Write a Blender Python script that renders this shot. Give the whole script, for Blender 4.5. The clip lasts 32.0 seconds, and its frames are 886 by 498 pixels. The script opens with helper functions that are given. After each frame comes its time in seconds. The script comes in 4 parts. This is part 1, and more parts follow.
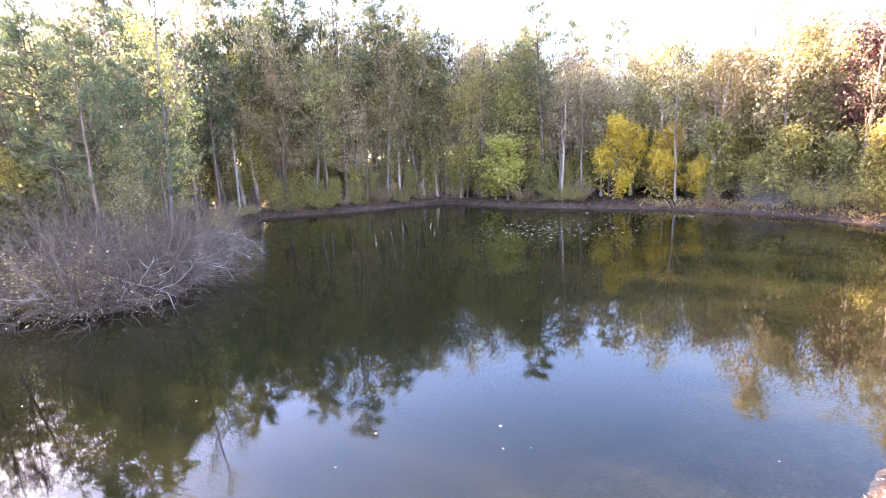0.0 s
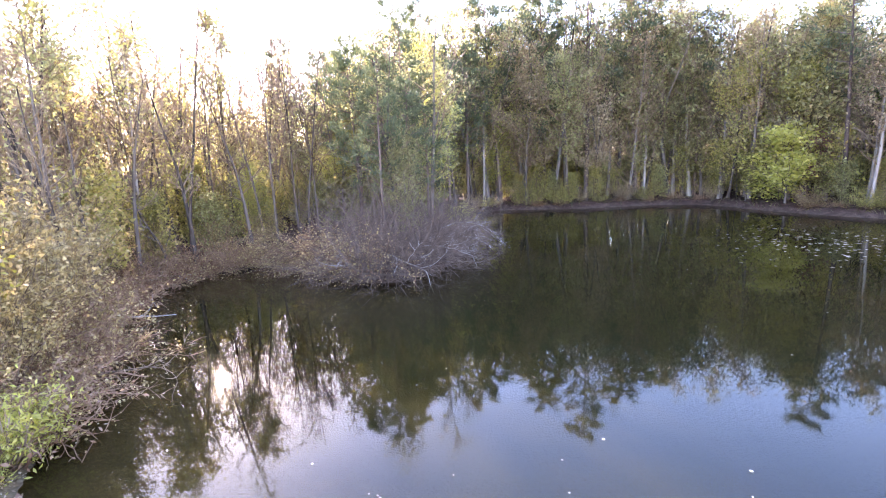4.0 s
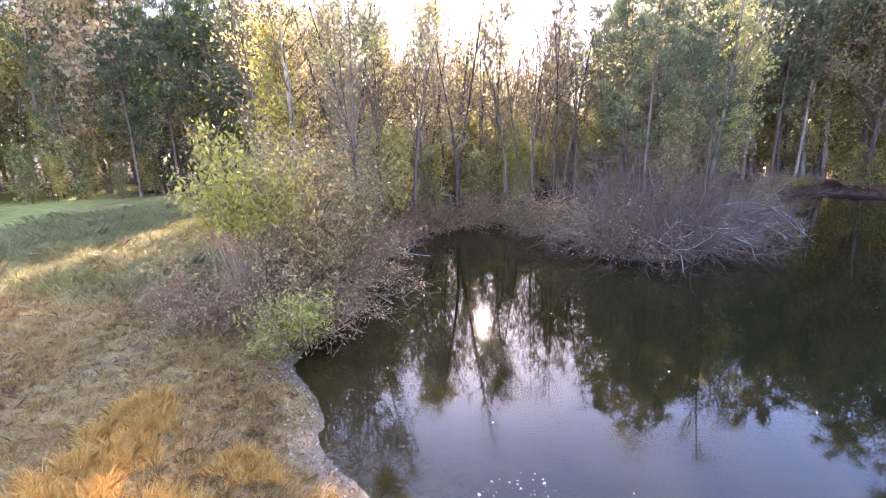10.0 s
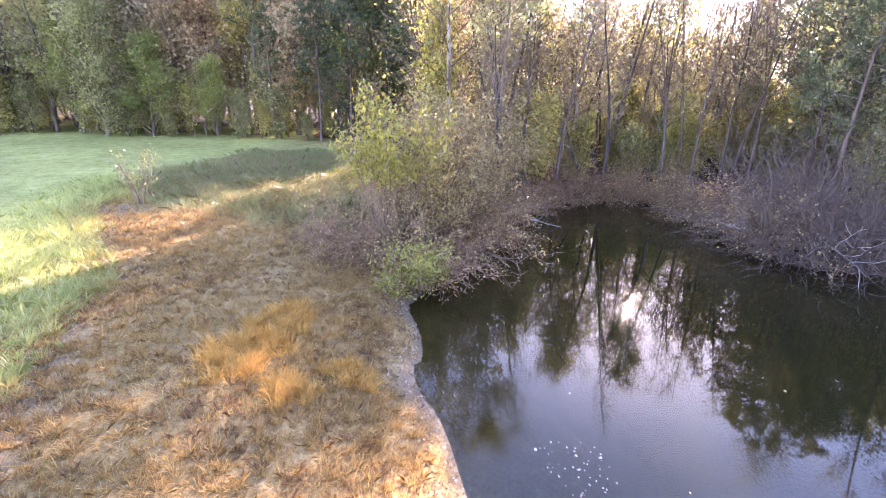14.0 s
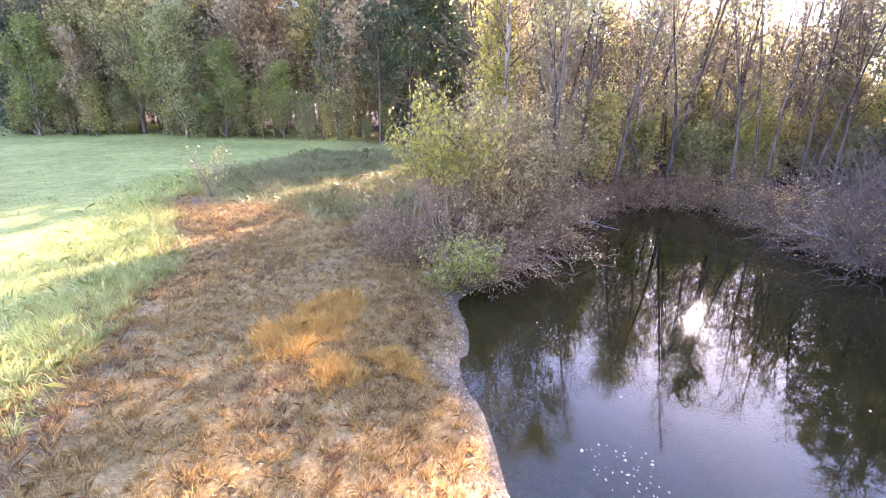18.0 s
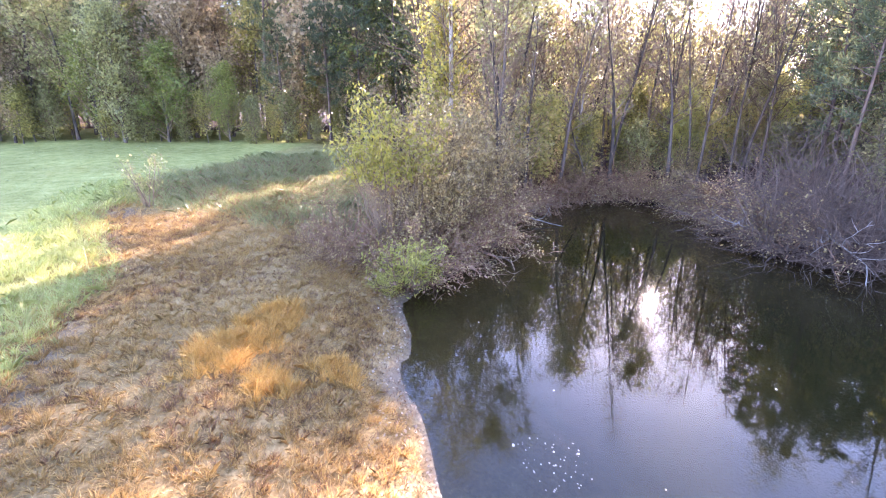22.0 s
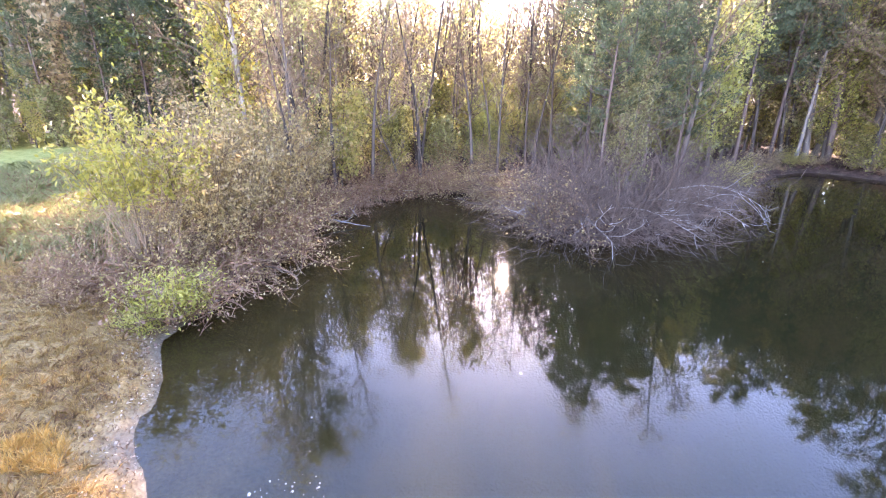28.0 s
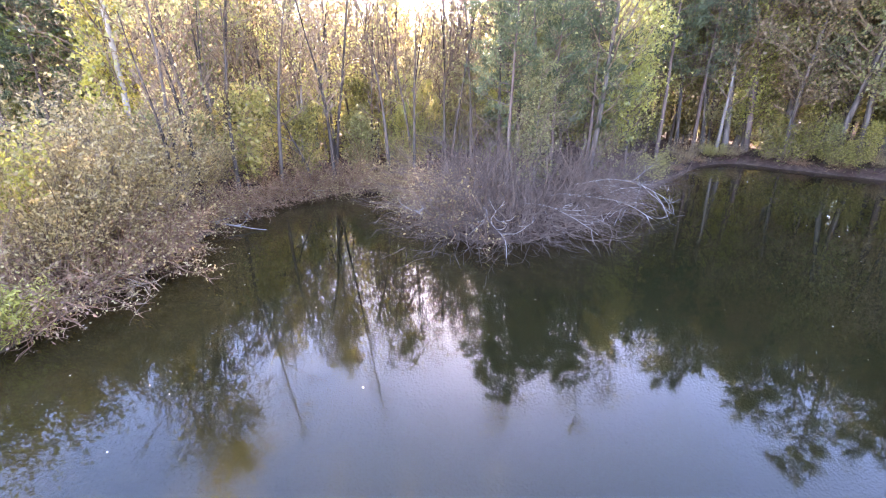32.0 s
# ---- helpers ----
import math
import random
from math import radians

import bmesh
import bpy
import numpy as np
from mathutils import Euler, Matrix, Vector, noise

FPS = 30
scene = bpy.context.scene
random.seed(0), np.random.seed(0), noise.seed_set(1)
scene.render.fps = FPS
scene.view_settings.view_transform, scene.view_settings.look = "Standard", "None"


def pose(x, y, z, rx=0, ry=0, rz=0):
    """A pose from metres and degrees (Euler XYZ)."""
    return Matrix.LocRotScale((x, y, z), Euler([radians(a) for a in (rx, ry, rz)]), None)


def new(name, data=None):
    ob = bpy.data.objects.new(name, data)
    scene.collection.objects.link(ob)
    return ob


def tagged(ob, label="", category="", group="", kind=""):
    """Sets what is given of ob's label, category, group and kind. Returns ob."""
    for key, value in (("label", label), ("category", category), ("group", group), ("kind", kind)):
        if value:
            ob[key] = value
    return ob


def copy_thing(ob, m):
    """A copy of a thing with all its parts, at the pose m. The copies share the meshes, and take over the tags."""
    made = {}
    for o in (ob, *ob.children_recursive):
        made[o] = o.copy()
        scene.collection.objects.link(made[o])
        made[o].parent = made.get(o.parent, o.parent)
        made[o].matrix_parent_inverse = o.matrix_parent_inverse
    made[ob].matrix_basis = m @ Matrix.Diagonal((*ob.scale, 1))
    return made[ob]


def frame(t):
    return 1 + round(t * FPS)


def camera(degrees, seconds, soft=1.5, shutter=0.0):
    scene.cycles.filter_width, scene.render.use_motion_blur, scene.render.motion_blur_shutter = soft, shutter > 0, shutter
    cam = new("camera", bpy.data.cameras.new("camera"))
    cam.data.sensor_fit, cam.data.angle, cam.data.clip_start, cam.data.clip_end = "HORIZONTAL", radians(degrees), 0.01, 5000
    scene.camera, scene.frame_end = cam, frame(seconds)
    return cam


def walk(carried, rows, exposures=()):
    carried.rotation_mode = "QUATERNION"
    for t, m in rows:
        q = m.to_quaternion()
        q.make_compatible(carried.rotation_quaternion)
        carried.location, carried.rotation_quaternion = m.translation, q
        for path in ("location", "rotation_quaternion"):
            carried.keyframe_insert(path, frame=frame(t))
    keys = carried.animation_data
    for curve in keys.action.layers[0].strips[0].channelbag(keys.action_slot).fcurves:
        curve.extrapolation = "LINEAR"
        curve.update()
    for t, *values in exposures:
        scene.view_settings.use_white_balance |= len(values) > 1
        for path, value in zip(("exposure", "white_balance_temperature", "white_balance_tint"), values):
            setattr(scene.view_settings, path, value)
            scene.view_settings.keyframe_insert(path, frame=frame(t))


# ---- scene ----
cam = camera(87.6, 32.0, soft=1.0)
PATH = [
    (0, pose(0.05, 0.14, 5.19, 78.48, 2.63, -2.46)),
    (0.5, pose(0.01, 0.12, 5.20, 78.40, 2.59, -1.40)),
    (1, pose(-0.03, 0.09, 5.21, 78.35, 2.62, 0.07)),
    (1.5, pose(-0.07, 0.04, 5.23, 78.54, 2.71, 2.89)),
    (2, pose(-0.10, -0.02, 5.27, 78.67, 2.79, 6.66)),
    (2.5, pose(-0.12, -0.11, 5.32, 78.86, 2.86, 11.08)),
    (3, pose(-0.12, -0.20, 5.38, 78.94, 2.95, 16.24)),
    (3.5, pose(-0.13, -0.29, 5.45, 79.01, 3.01, 20.66)),
    (4, pose(-0.15, -0.34, 5.50, 78.98, 2.88, 25.95)),
    (4.5, pose(-0.22, -0.29, 5.46, 79.17, 2.55, 30.79)),
    (6.5, pose(-0.58, 0.09, 5.15, 82.60, 2.99, 47.59)),
    (7, pose(-0.56, 0.19, 5.10, 84.68, 2.97, 51.63)),
    (7.5, pose(-0.42, 0.29, 5.10, 84.76, 2.79, 52.94)),
    (8, pose(-0.27, 0.39, 5.15, 82.24, 2.61, 53.44)),
    (8.5, pose(-0.14, 0.48, 5.22, 78.71, 2.44, 53.38)),
    (9, pose(-0.01, 0.57, 5.28, 76.52, 2.27, 53.49)),
    (9.5, pose(0.11, 0.66, 5.34, 75.98, 2.03, 54.37)),
    (10, pose(0.23, 0.75, 5.39, 75.95, 1.61, 58.99)),
    (10.5, pose(0.36, 0.83, 5.44, 76.16, 1.06, 64.17)),
    (11, pose(0.50, 0.92, 5.49, 75.70, 0.59, 66.92)),
    (11.5, pose(0.63, 1.00, 5.54, 75.07, 0.35, 67.79)),
    (12, pose(0.76, 1.07, 5.59, 72.58, 0.24, 68.07)),
    (12.5, pose(0.88, 1.14, 5.63, 71.60, 0.10, 68.71)),
    (13, pose(0.99, 1.19, 5.66, 71.36, -0.22, 70.86)),
    (13.5, pose(1.09, 1.23, 5.68, 71.23, -0.75, 74.01)),
    (14, pose(1.17, 1.26, 5.68, 71.20, -1.43, 78.71)),
    (14.5, pose(1.23, 1.27, 5.68, 71.19, -2.17, 83.85)),
    (15, pose(1.27, 1.29, 5.66, 70.94, -2.90, 90.09)),
    (15.5, pose(1.28, 1.31, 5.62, 70.68, -3.54, 92.80)),
    (17.5, pose(1.23, 1.39, 5.44, 71.54, -1.16, 88.81)),
    (18, pose(1.22, 1.37, 5.42, 71.68, -0.97, 85.68)),
    (18.5, pose(1.22, 1.33, 5.43, 71.80, -0.77, 83.18)),
    (19, pose(1.23, 1.29, 5.45, 71.80, -0.64, 81.30)),
    (19.5, pose(1.25, 1.29, 5.48, 71.75, -0.56, 80.70)),
    (20, pose(1.26, 1.33, 5.51, 71.74, -0.52, 80.47)),
    (20.5, pose(1.29, 1.42, 5.53, 71.70, -0.49, 80.34)),
    (21, pose(1.32, 1.55, 5.56, 71.63, -0.45, 80.51)),
    (21.5, pose(1.36, 1.72, 5.59, 71.50, -0.41, 80.69)),
    (22, pose(1.40, 1.91, 5.63, 71.46, -0.38, 80.57)),
    (22.5, pose(1.44, 2.12, 5.66, 71.37, -0.40, 81.96)),
    (23, pose(1.48, 2.33, 5.70, 71.34, -0.44, 83.56)),
    (23.5, pose(1.52, 2.55, 5.75, 71.10, -0.39, 83.60)),
    (24, pose(1.57, 2.77, 5.80, 70.96, -0.19, 81.93)),
    (24.5, pose(1.60, 2.98, 5.86, 70.70, 0.07, 79.54)),
    (25, pose(1.63, 3.17, 5.93, 70.42, 0.29, 76.42)),
    (25.5, pose(1.63, 3.35, 5.97, 69.87, 0.48, 74.23)),
    (27.5, pose(1.59, 4.04, 6.08, 70.43, -0.35, 65.92)),
    (28, pose(1.61, 4.27, 6.11, 70.20, -0.45, 62.50)),
    (28.5, pose(1.65, 4.55, 6.12, 69.93, -0.42, 59.55)),
    (29, pose(1.72, 4.87, 6.13, 69.96, -0.31, 58.12)),
    (29.5, pose(1.80, 5.19, 6.14, 70.05, -0.21, 57.78)),
    (30, pose(1.90, 5.53, 6.14, 69.86, -0.20, 57.76)),
    (30.5, pose(2.02, 5.89, 6.15, 69.61, -0.27, 57.84)),
    (31, pose(2.15, 6.27, 6.16, 69.57, -0.28, 58.03)),
    (31.5, pose(2.29, 6.66, 6.15, 69.54, -0.21, 58.20)),
    (32, pose(2.42, 7.05, 6.12, 69.67, -0.13, 58.16)),
]
walk(cam, PATH, exposures=[(0.0, 4.05, 6450, 34), (4.5, 3.8, 6400, 35), (8.0, 2.9, 6100, 37), (9.0, 3.2, 6150, 38), (11.0, 3.45, 6100, 40), (18.0, 3.45, 5850, 41), (25.0, 3.85, 5750, 38), (28.0, 4.1, 6300, 38), (32.0, 4.15, 6300, 36)])

# ---- world and sun ----
SUN_AZ, SUN_EL = radians(54.3), radians(23.0)       # azimuth counted from +y towards -x
TO_SUN = Vector((-math.sin(SUN_AZ) * math.cos(SUN_EL), math.cos(SUN_AZ) * math.cos(SUN_EL), math.sin(SUN_EL)))
world = bpy.data.worlds.new("sky")
scene.world = world
world.use_nodes = True
wn = world.node_tree
sky = wn.nodes.new("ShaderNodeTexSky")
sky.sky_type, sky.sun_disc = "NISHITA", False
sky.sun_elevation, sky.sun_rotation = SUN_EL, -SUN_AZ
sky.air_density, sky.dust_density, sky.ozone_density = 1.0, 0.45, 1.6
wn.links.new(sky.outputs[0], wn.nodes["Background"].inputs[0])
wn.nodes["Background"].inputs[1].default_value = 0.15
sun_data = bpy.data.lights.new("sun", "SUN")
sun_data.energy, sun_data.angle, sun_data.color = 5.0, radians(0.6), (1.0, 0.87, 0.66)
sun = new("sun", sun_data)
sun.matrix_world = Matrix.Translation((-60, 40, 60)) @ TO_SUN.to_track_quat("Z", "Y").to_matrix().to_4x4()

rng = np.random.default_rng(7)


# ---- materials ----
def material(name, roughness=0.9, specular=0.2):
    m = bpy.data.materials.new(name)
    m.use_nodes = True
    n = m.node_tree.nodes
    b = n["Principled BSDF"]
    b.inputs["Roughness"].default_value = roughness
    b.inputs["Specular IOR Level"].default_value = specular
    return m, n, m.node_tree.links, b


def ramp(n, stops):
    r = n.new("ShaderNodeValToRGB")
    r.color_ramp.interpolation = "LINEAR"
    while len(r.color_ramp.elements) < len(stops):
        r.color_ramp.elements.new(0.5)
    for e, (at, c) in zip(r.color_ramp.elements, stops):
        e.position, e.color = at, (*c, 1)
    return r


def noise_node(n, links, scale, detail=4.0, coords=None):
    t = n.new("ShaderNodeTexNoise")
    t.inputs["Scale"].default_value, t.inputs["Detail"].default_value = scale, detail
    if coords:
        links.new(coords, t.inputs["Vector"])
    return t


def leaf_material(name, stops, glow=0.5, roughness=0.38):
    """Thin leaves that let the light through, each leaf and each tree of its own shade."""
    m, n, links, b = material(name, roughness, 0.5)
    geo, info = n.new("ShaderNodeNewGeometry"), n.new("ShaderNodeObjectInfo")
    mix = n.new("ShaderNodeMath")
    mix.operation = "MULTIPLY_ADD"
    mix.inputs[1].default_value, mix.inputs[2].default_value = 0.62, 0.0
    links.new(geo.outputs["Random Per Island"], mix.inputs[0])
    add = n.new("ShaderNodeMath")
    add.operation = "MULTIPLY_ADD"
    add.inputs[1].default_value = 0.38
    links.new(info.outputs["Random"], add.inputs[0])
    links.new(mix.outputs[0], add.inputs[2])
    r = ramp(n, stops)
    links.new(add.outputs[0], r.inputs[0])
    links.new(r.outputs[0], b.inputs["Base Color"])
    tr = n.new("ShaderNodeBsdfTranslucent")
    links.new(r.outputs[0], tr.inputs[0])
    ms = n.new("ShaderNodeMixShader")
    ms.inputs[0].default_value = glow
    links.new(b.outputs[0], ms.inputs[1])
    links.new(tr.outputs[0], ms.inputs[2])
    links.new(ms.outputs[0], n["Material Output"].inputs[0])
    return m


def bark_material(name, dark, light, scale=6.0):
    m, n, links, b = material(name, 0.95, 0.1)
    tc, info = n.new("ShaderNodeTexCoord"), n.new("ShaderNodeObjectInfo")
    mp = n.new("ShaderNodeMapping")
    mp.inputs["Scale"].default_value = (1, 1, 0.18)
    links.new(tc.outputs["Object"], mp.inputs[0])
    t = noise_node(n, links, scale, 6, mp.outputs[0])
    f = n.new("ShaderNodeMath")
    f.operation = "MULTIPLY_ADD"
    f.inputs[1].default_value = 0.3
    links.new(info.outputs["Random"], f.inputs[0])
    s = n.new("ShaderNodeMath")
    s.operation = "SUBTRACT"
    s.inputs[1].default_value = 0.12
    links.new(t.outputs[0], s.inputs[0])
    links.new(s.outputs[0], f.inputs[2])
    r = ramp(n, [(0.3, dark), (0.7, light)])
    links.new(f.outputs[0], r.inputs[0])
    links.new(r.outputs[0], b.inputs["Base Color"])
    bu = n.new("ShaderNodeBump")
    bu.inputs["Strength"].default_value, bu.inputs["Distance"].default_value = 0.7, 0.02
    links.new(t.outputs[0], bu.inputs["Height"])
    links.new(bu.outputs[0], b.inputs["Normal"])
    return m


BARK = bark_material("grey_bark", (0.05, 0.040, 0.033), (0.20, 0.16, 0.13))
BARK_DARK = bark_material("dark_bark", (0.035, 0.027, 0.022), (0.15, 0.115, 0.09))
BARK_PALE = bark_material("pale_bark", (0.15, 0.12, 0.10), (0.38, 0.32, 0.26))
BARK_PINE = bark_material("pine_bark", (0.06, 0.042, 0.034), (0.20, 0.14, 0.11))
TWIG = bark_material("twig", (0.10, 0.068, 0.044), (0.31, 0.22, 0.14), 3)
TWIG_PALE = bark_material("bleached_twig", (0.20, 0.165, 0.145), (0.43, 0.375, 0.33), 3)
LEAF_YG = leaf_material("yellow_green_leaf", [(0.0, (0.11, 0.10, 0.03)), (0.4, (0.28, 0.25, 0.06)), (0.75, (0.55, 0.46, 0.13)), (1.0, (0.42, 0.28, 0.13))])
LEAF_GREEN = leaf_material("green_leaf", [(0.0, (0.09, 0.12, 0.025)), (0.6, (0.24, 0.27, 0.06)), (1.0, (0.44, 0.40, 0.10))])
LEAF_YELLOW = leaf_material("yellow_leaf", [(0.0, (0.46, 0.33, 0.04)), (0.5, (0.70, 0.51, 0.06)), (1.0, (0.76, 0.46, 0.07))])
LEAF_ORANGE = leaf_material("orange_leaf", [(0.0, (0.20, 0.14, 0.08)), (0.5, (0.38, 0.27, 0.14)), (1.0, (0.52, 0.40, 0.22))])
LEAF_RUSSET = leaf_material("russet_leaf", [(0.0, (0.12, 0.05, 0.05)), (0.5, (0.27, 0.10, 0.08)), (1.0, (0.38, 0.20, 0.14))])
LEAF_OLIVE = leaf_material("olive_leaf", [(0.0, (0.13, 0.125, 0.05)), (0.5, (0.30, 0.28, 0.105)), (0.8, (0.45, 0.42, 0.16)), (1.0, (0.44, 0.33, 0.17))], 0.55)
LEAF_DULL = leaf_material("dull_leaf", [(0.0, (0.14, 0.13, 0.055)), (0.5, (0.33, 0.29, 0.12)), (0.8, (0.50, 0.43, 0.18)), (1.0, (0.52, 0.37, 0.20))], 0.6)
LEAF_FRESH = leaf_material("fresh_leaf", [(0.0, (0.26, 0.25, 0.045)), (0.5, (0.44, 0.41, 0.075)), (1.0, (0.60, 0.51, 0.14))], 0.45)
# dimmed copy of the yellow-green leaf, with under-tree shade in its colour
LEAF_SHADE = leaf_material("shaded_brush_leaf", [(0.0, (0.06, 0.055, 0.022)), (0.5, (0.17, 0.15, 0.055)), (0.85, (0.34, 0.29, 0.10)), (1.0, (0.34, 0.23, 0.11))], 0.45)
LEAF_BUSH = leaf_material("alder_leaf", [(0.0, (0.18, 0.115, 0.042)), (0.45, (0.38, 0.27, 0.10)), (0.8, (0.58, 0.44, 0.19)), (1.0, (0.50, 0.31, 0.14))], 0.5)
LEAF_RUST = leaf_material("withered_leaf", [(0.0, (0.14, 0.07, 0.04)), (0.5, (0.30, 0.17, 0.09)), (1.0, (0.46, 0.32, 0.17))], 0.4)
LEAF_LIME = leaf_material("lime_leaf", [(0.0, (0.28, 0.27, 0.06)), (0.5, (0.52, 0.48, 0.12)), (1.0, (0.70, 0.59, 0.22))], 0.55)
LEAF_PEACH = leaf_material("peach_leaf", [(0.0, (0.32, 0.25, 0.12)), (0.5, (0.48, 0.39, 0.20)), (1.0, (0.62, 0.52, 0.30))], 0.45)
TALL_GRASS = leaf_material("tall_grass", [(0.0, (0.22, 0.25, 0.06)), (0.5, (0.44, 0.46, 0.13)), (1.0, (0.62, 0.56, 0.25))], 0.45)
TWIG_GREY = bark_material("grey_twig", (0.066, 0.045, 0.034), (0.205, 0.145, 0.108), 3)
TWIG_RED = bark_material("reddish_twig", (0.11, 0.060, 0.036), (0.36, 0.22, 0.13), 3)
LEAF_WILLOW = leaf_material("willow_leaf", [(0.0, (0.24, 0.21, 0.04)), (0.5, (0.43, 0.37, 0.065)), (1.0, (0.58, 0.46, 0.12))], 0.5)
NEEDLE = leaf_material("pine_needles", [(0.0, (0.04, 0.055, 0.025)), (0.6, (0.10, 0.12, 0.052)), (1.0, (0.20, 0.205, 0.09))], 0.35, 0.6)
CEDAR = leaf_material("cedar_needles", [(0.0, (0.03, 0.045, 0.02)), (0.7, (0.065, 0.085, 0.035)), (1.0, (0.13, 0.13, 0.06))], 0.2, 0.65)
STRAW = leaf_material("straw_grass", [(0.0, (0.23, 0.125, 0.042)), (0.4, (0.48, 0.295, 0.09)), (0.75, (0.64, 0.44, 0.165)), (1.0, (0.74, 0.57, 0.28))], 0.35)
RUST = leaf_material("rust_grass", [(0.0, (0.52, 0.27, 0.06)), (0.5, (0.77, 0.47, 0.12)), (1.0, (0.82, 0.60, 0.24))], 0.35)
GRASS = leaf_material("green_grass", [(0.0, (0.14, 0.16, 0.04)), (0.5, (0.30, 0.32, 0.09)), (1.0, (0.48, 0.44, 0.18))], 0.35)
WEED = leaf_material("dull_weed", [(0.0, (0.13, 0.068, 0.035)), (0.5, (0.30, 0.165, 0.075)), (1.0, (0.47, 0.30, 0.145))], 0.35)
RANK = leaf_material("rank_weed", [(0.0, (0.11, 0.12, 0.04)), (0.5, (0.24, 0.245, 0.08)), (1.0, (0.38, 0.34, 0.14))], 0.4)
FALLEN = leaf_material("fallen_leaf", [(0.0, (0.20, 0.12, 0.07)), (0.5, (0.42, 0.30, 0.18)), (1.0, (0.72, 0.62, 0.48))], 0.15)

# ---- the plan ----
POND = [(6.7, 5.9), (4.3, 4.9), (2.2, 4.1), (-1, 3.2), (-4, 2.72), (-5, 2.75), (-6.4, 2.5), (-7.2, 2.3), (-8, 2.75), (-9, 2.85), (-10.4, 2.55),
        (-11.3, 3.3), (-12.8, 4.4), (-14.8, 6.0), (-17.0, 7.6), (-19.6, 9.2), (-21.4, 10.8), (-22.2, 13), (-22.2, 16.4), (-20.6, 18.8),
        (-17.4, 18.4), (-14.8, 17.6), (-12.9, 16.9), (-11.4, 17.1), (-10.7, 18.6), (-10.5, 21), (-10.8, 24), (-12.2, 27.5), (-14, 32), (-15.5, 37), (-17, 42),
        (-16, 45.4), (-12.5, 45.6), (-8, 46.6), (-5.0, 48.2), (0, 50.4), (4.0, 49.2), (6.3, 45.8), (11.5, 41.8), (15.8, 39.4), (19.5, 37.3),
        (22, 34.4), (24.7, 31.2), (26, 28.3), (26.4, 23.4), (23.5, 18), (17, 12.5), (10.5, 8.8)]


def smooth_loop(pts, rounds=2):
    p = np.array(pts, float)
    for _ in range(rounds):
        q = np.roll(p, -1, 0)
        p = np.stack([0.75 * p + 0.25 * q, 0.25 * p + 0.75 * q], 1).reshape(-1, 2)
    return p


SHORE = smooth_loop(POND, 2)


def shore_distance(x, y):
    """Metres from the waterline: positive on land, negative in the pond."""
    x, y = np.atleast_1d(np.asarray(x, float)), np.atleast_1d(np.asarray(y, float))
    best, inside = np.full(x.shape, 1e9), np.zeros(x.shape, bool)
    a, b = SHORE, np.roll(SHORE, -1, 0)
    for (ax, ay), (bx, by) in zip(a, b):
        dx, dy = bx - ax, by - ay
        s = np.clip(((x - ax) * dx + (y - ay) * dy) / (dx * dx + dy * dy + 1e-12), 0, 1)
        best = np.minimum(best, (x - ax - s * dx) ** 2 + (y - ay - s * dy) ** 2)
        if ay != by:
            inside ^= ((ay > y) != (by > y)) & (x < ax + (y - ay) * dx / dy)
    return np.where(inside, -1, 1) * np.sqrt(best)


def wave(x, y, scale, seed=0.0):
    """Cheap smooth unevenness between -1 and 1."""
    return (np.sin(x / scale + 1.7 * np.sin(y / scale * 0.8 + seed)) + np.sin(y / scale * 1.1 + 1.3 * np.sin(x / scale * 0.7 + 2 * seed))) * 0.5


def ground_height(x, y):
    x, y = np.atleast_1d(np.asarray(x, float)), np.atleast_1d(np.asarray(y, float))
    d = shore_distance(x, y)
    south = 1 / (1 + np.exp(np.clip((y - 3.5 - 0.12 * np.maximum(x, 0)) / 0.9, -50, 50)))      # the open grassy bank
    bank = 1.6 * (1 - np.exp(-np.maximum(d, 0) / 3.6))
    wood = 0.57 * (1 - np.exp(-np.maximum(d, 0) / 0.45)) + 0.05 * np.minimum(np.maximum(d - 2, 0), 60)
    land = south * bank + (1 - south) * wood + 0.05 * wave(x, y, 0.9) * np.minimum(np.maximum(d, 0), 1) + 0.12 * wave(x, y, 4.3, 1.0) * np.clip(d / 4, 0, 1)
    bed = d * 0.20
    return np.where(d > 0, land, np.maximum(bed, -2.2))


def gz(x, y):
    return float(ground_height(x, y)[0])


# ---- mesh helpers ----
def quick_mesh(name, verts, faces, mats, smooth=False):
    """faces: an int array, all of one width."""
    me = bpy.data.meshes.new(name)
    verts, faces = np.asarray(verts, np.float32), np.asarray(faces, np.int32)
    k = faces.shape[1]
    me.vertices.add(len(verts))
    me.vertices.foreach_set("co", verts.ravel())
    me.loops.add(faces.size)
    me.loops.foreach_set("vertex_index", faces.ravel())
    me.polygons.add(len(faces))
    me.polygons.foreach_set("loop_start", np.arange(0, faces.size, k, dtype=np.int32))
    if smooth:
        me.polygons.foreach_set("use_smooth", np.ones(len(faces), bool))
    me.update(calc_edges=True)
    for m in mats:
        me.materials.append(m)
    return me


def part(name, mesh, parent, label=""):
    ob = new(name, mesh)
    ob.parent = parent
    return tagged(ob, label)


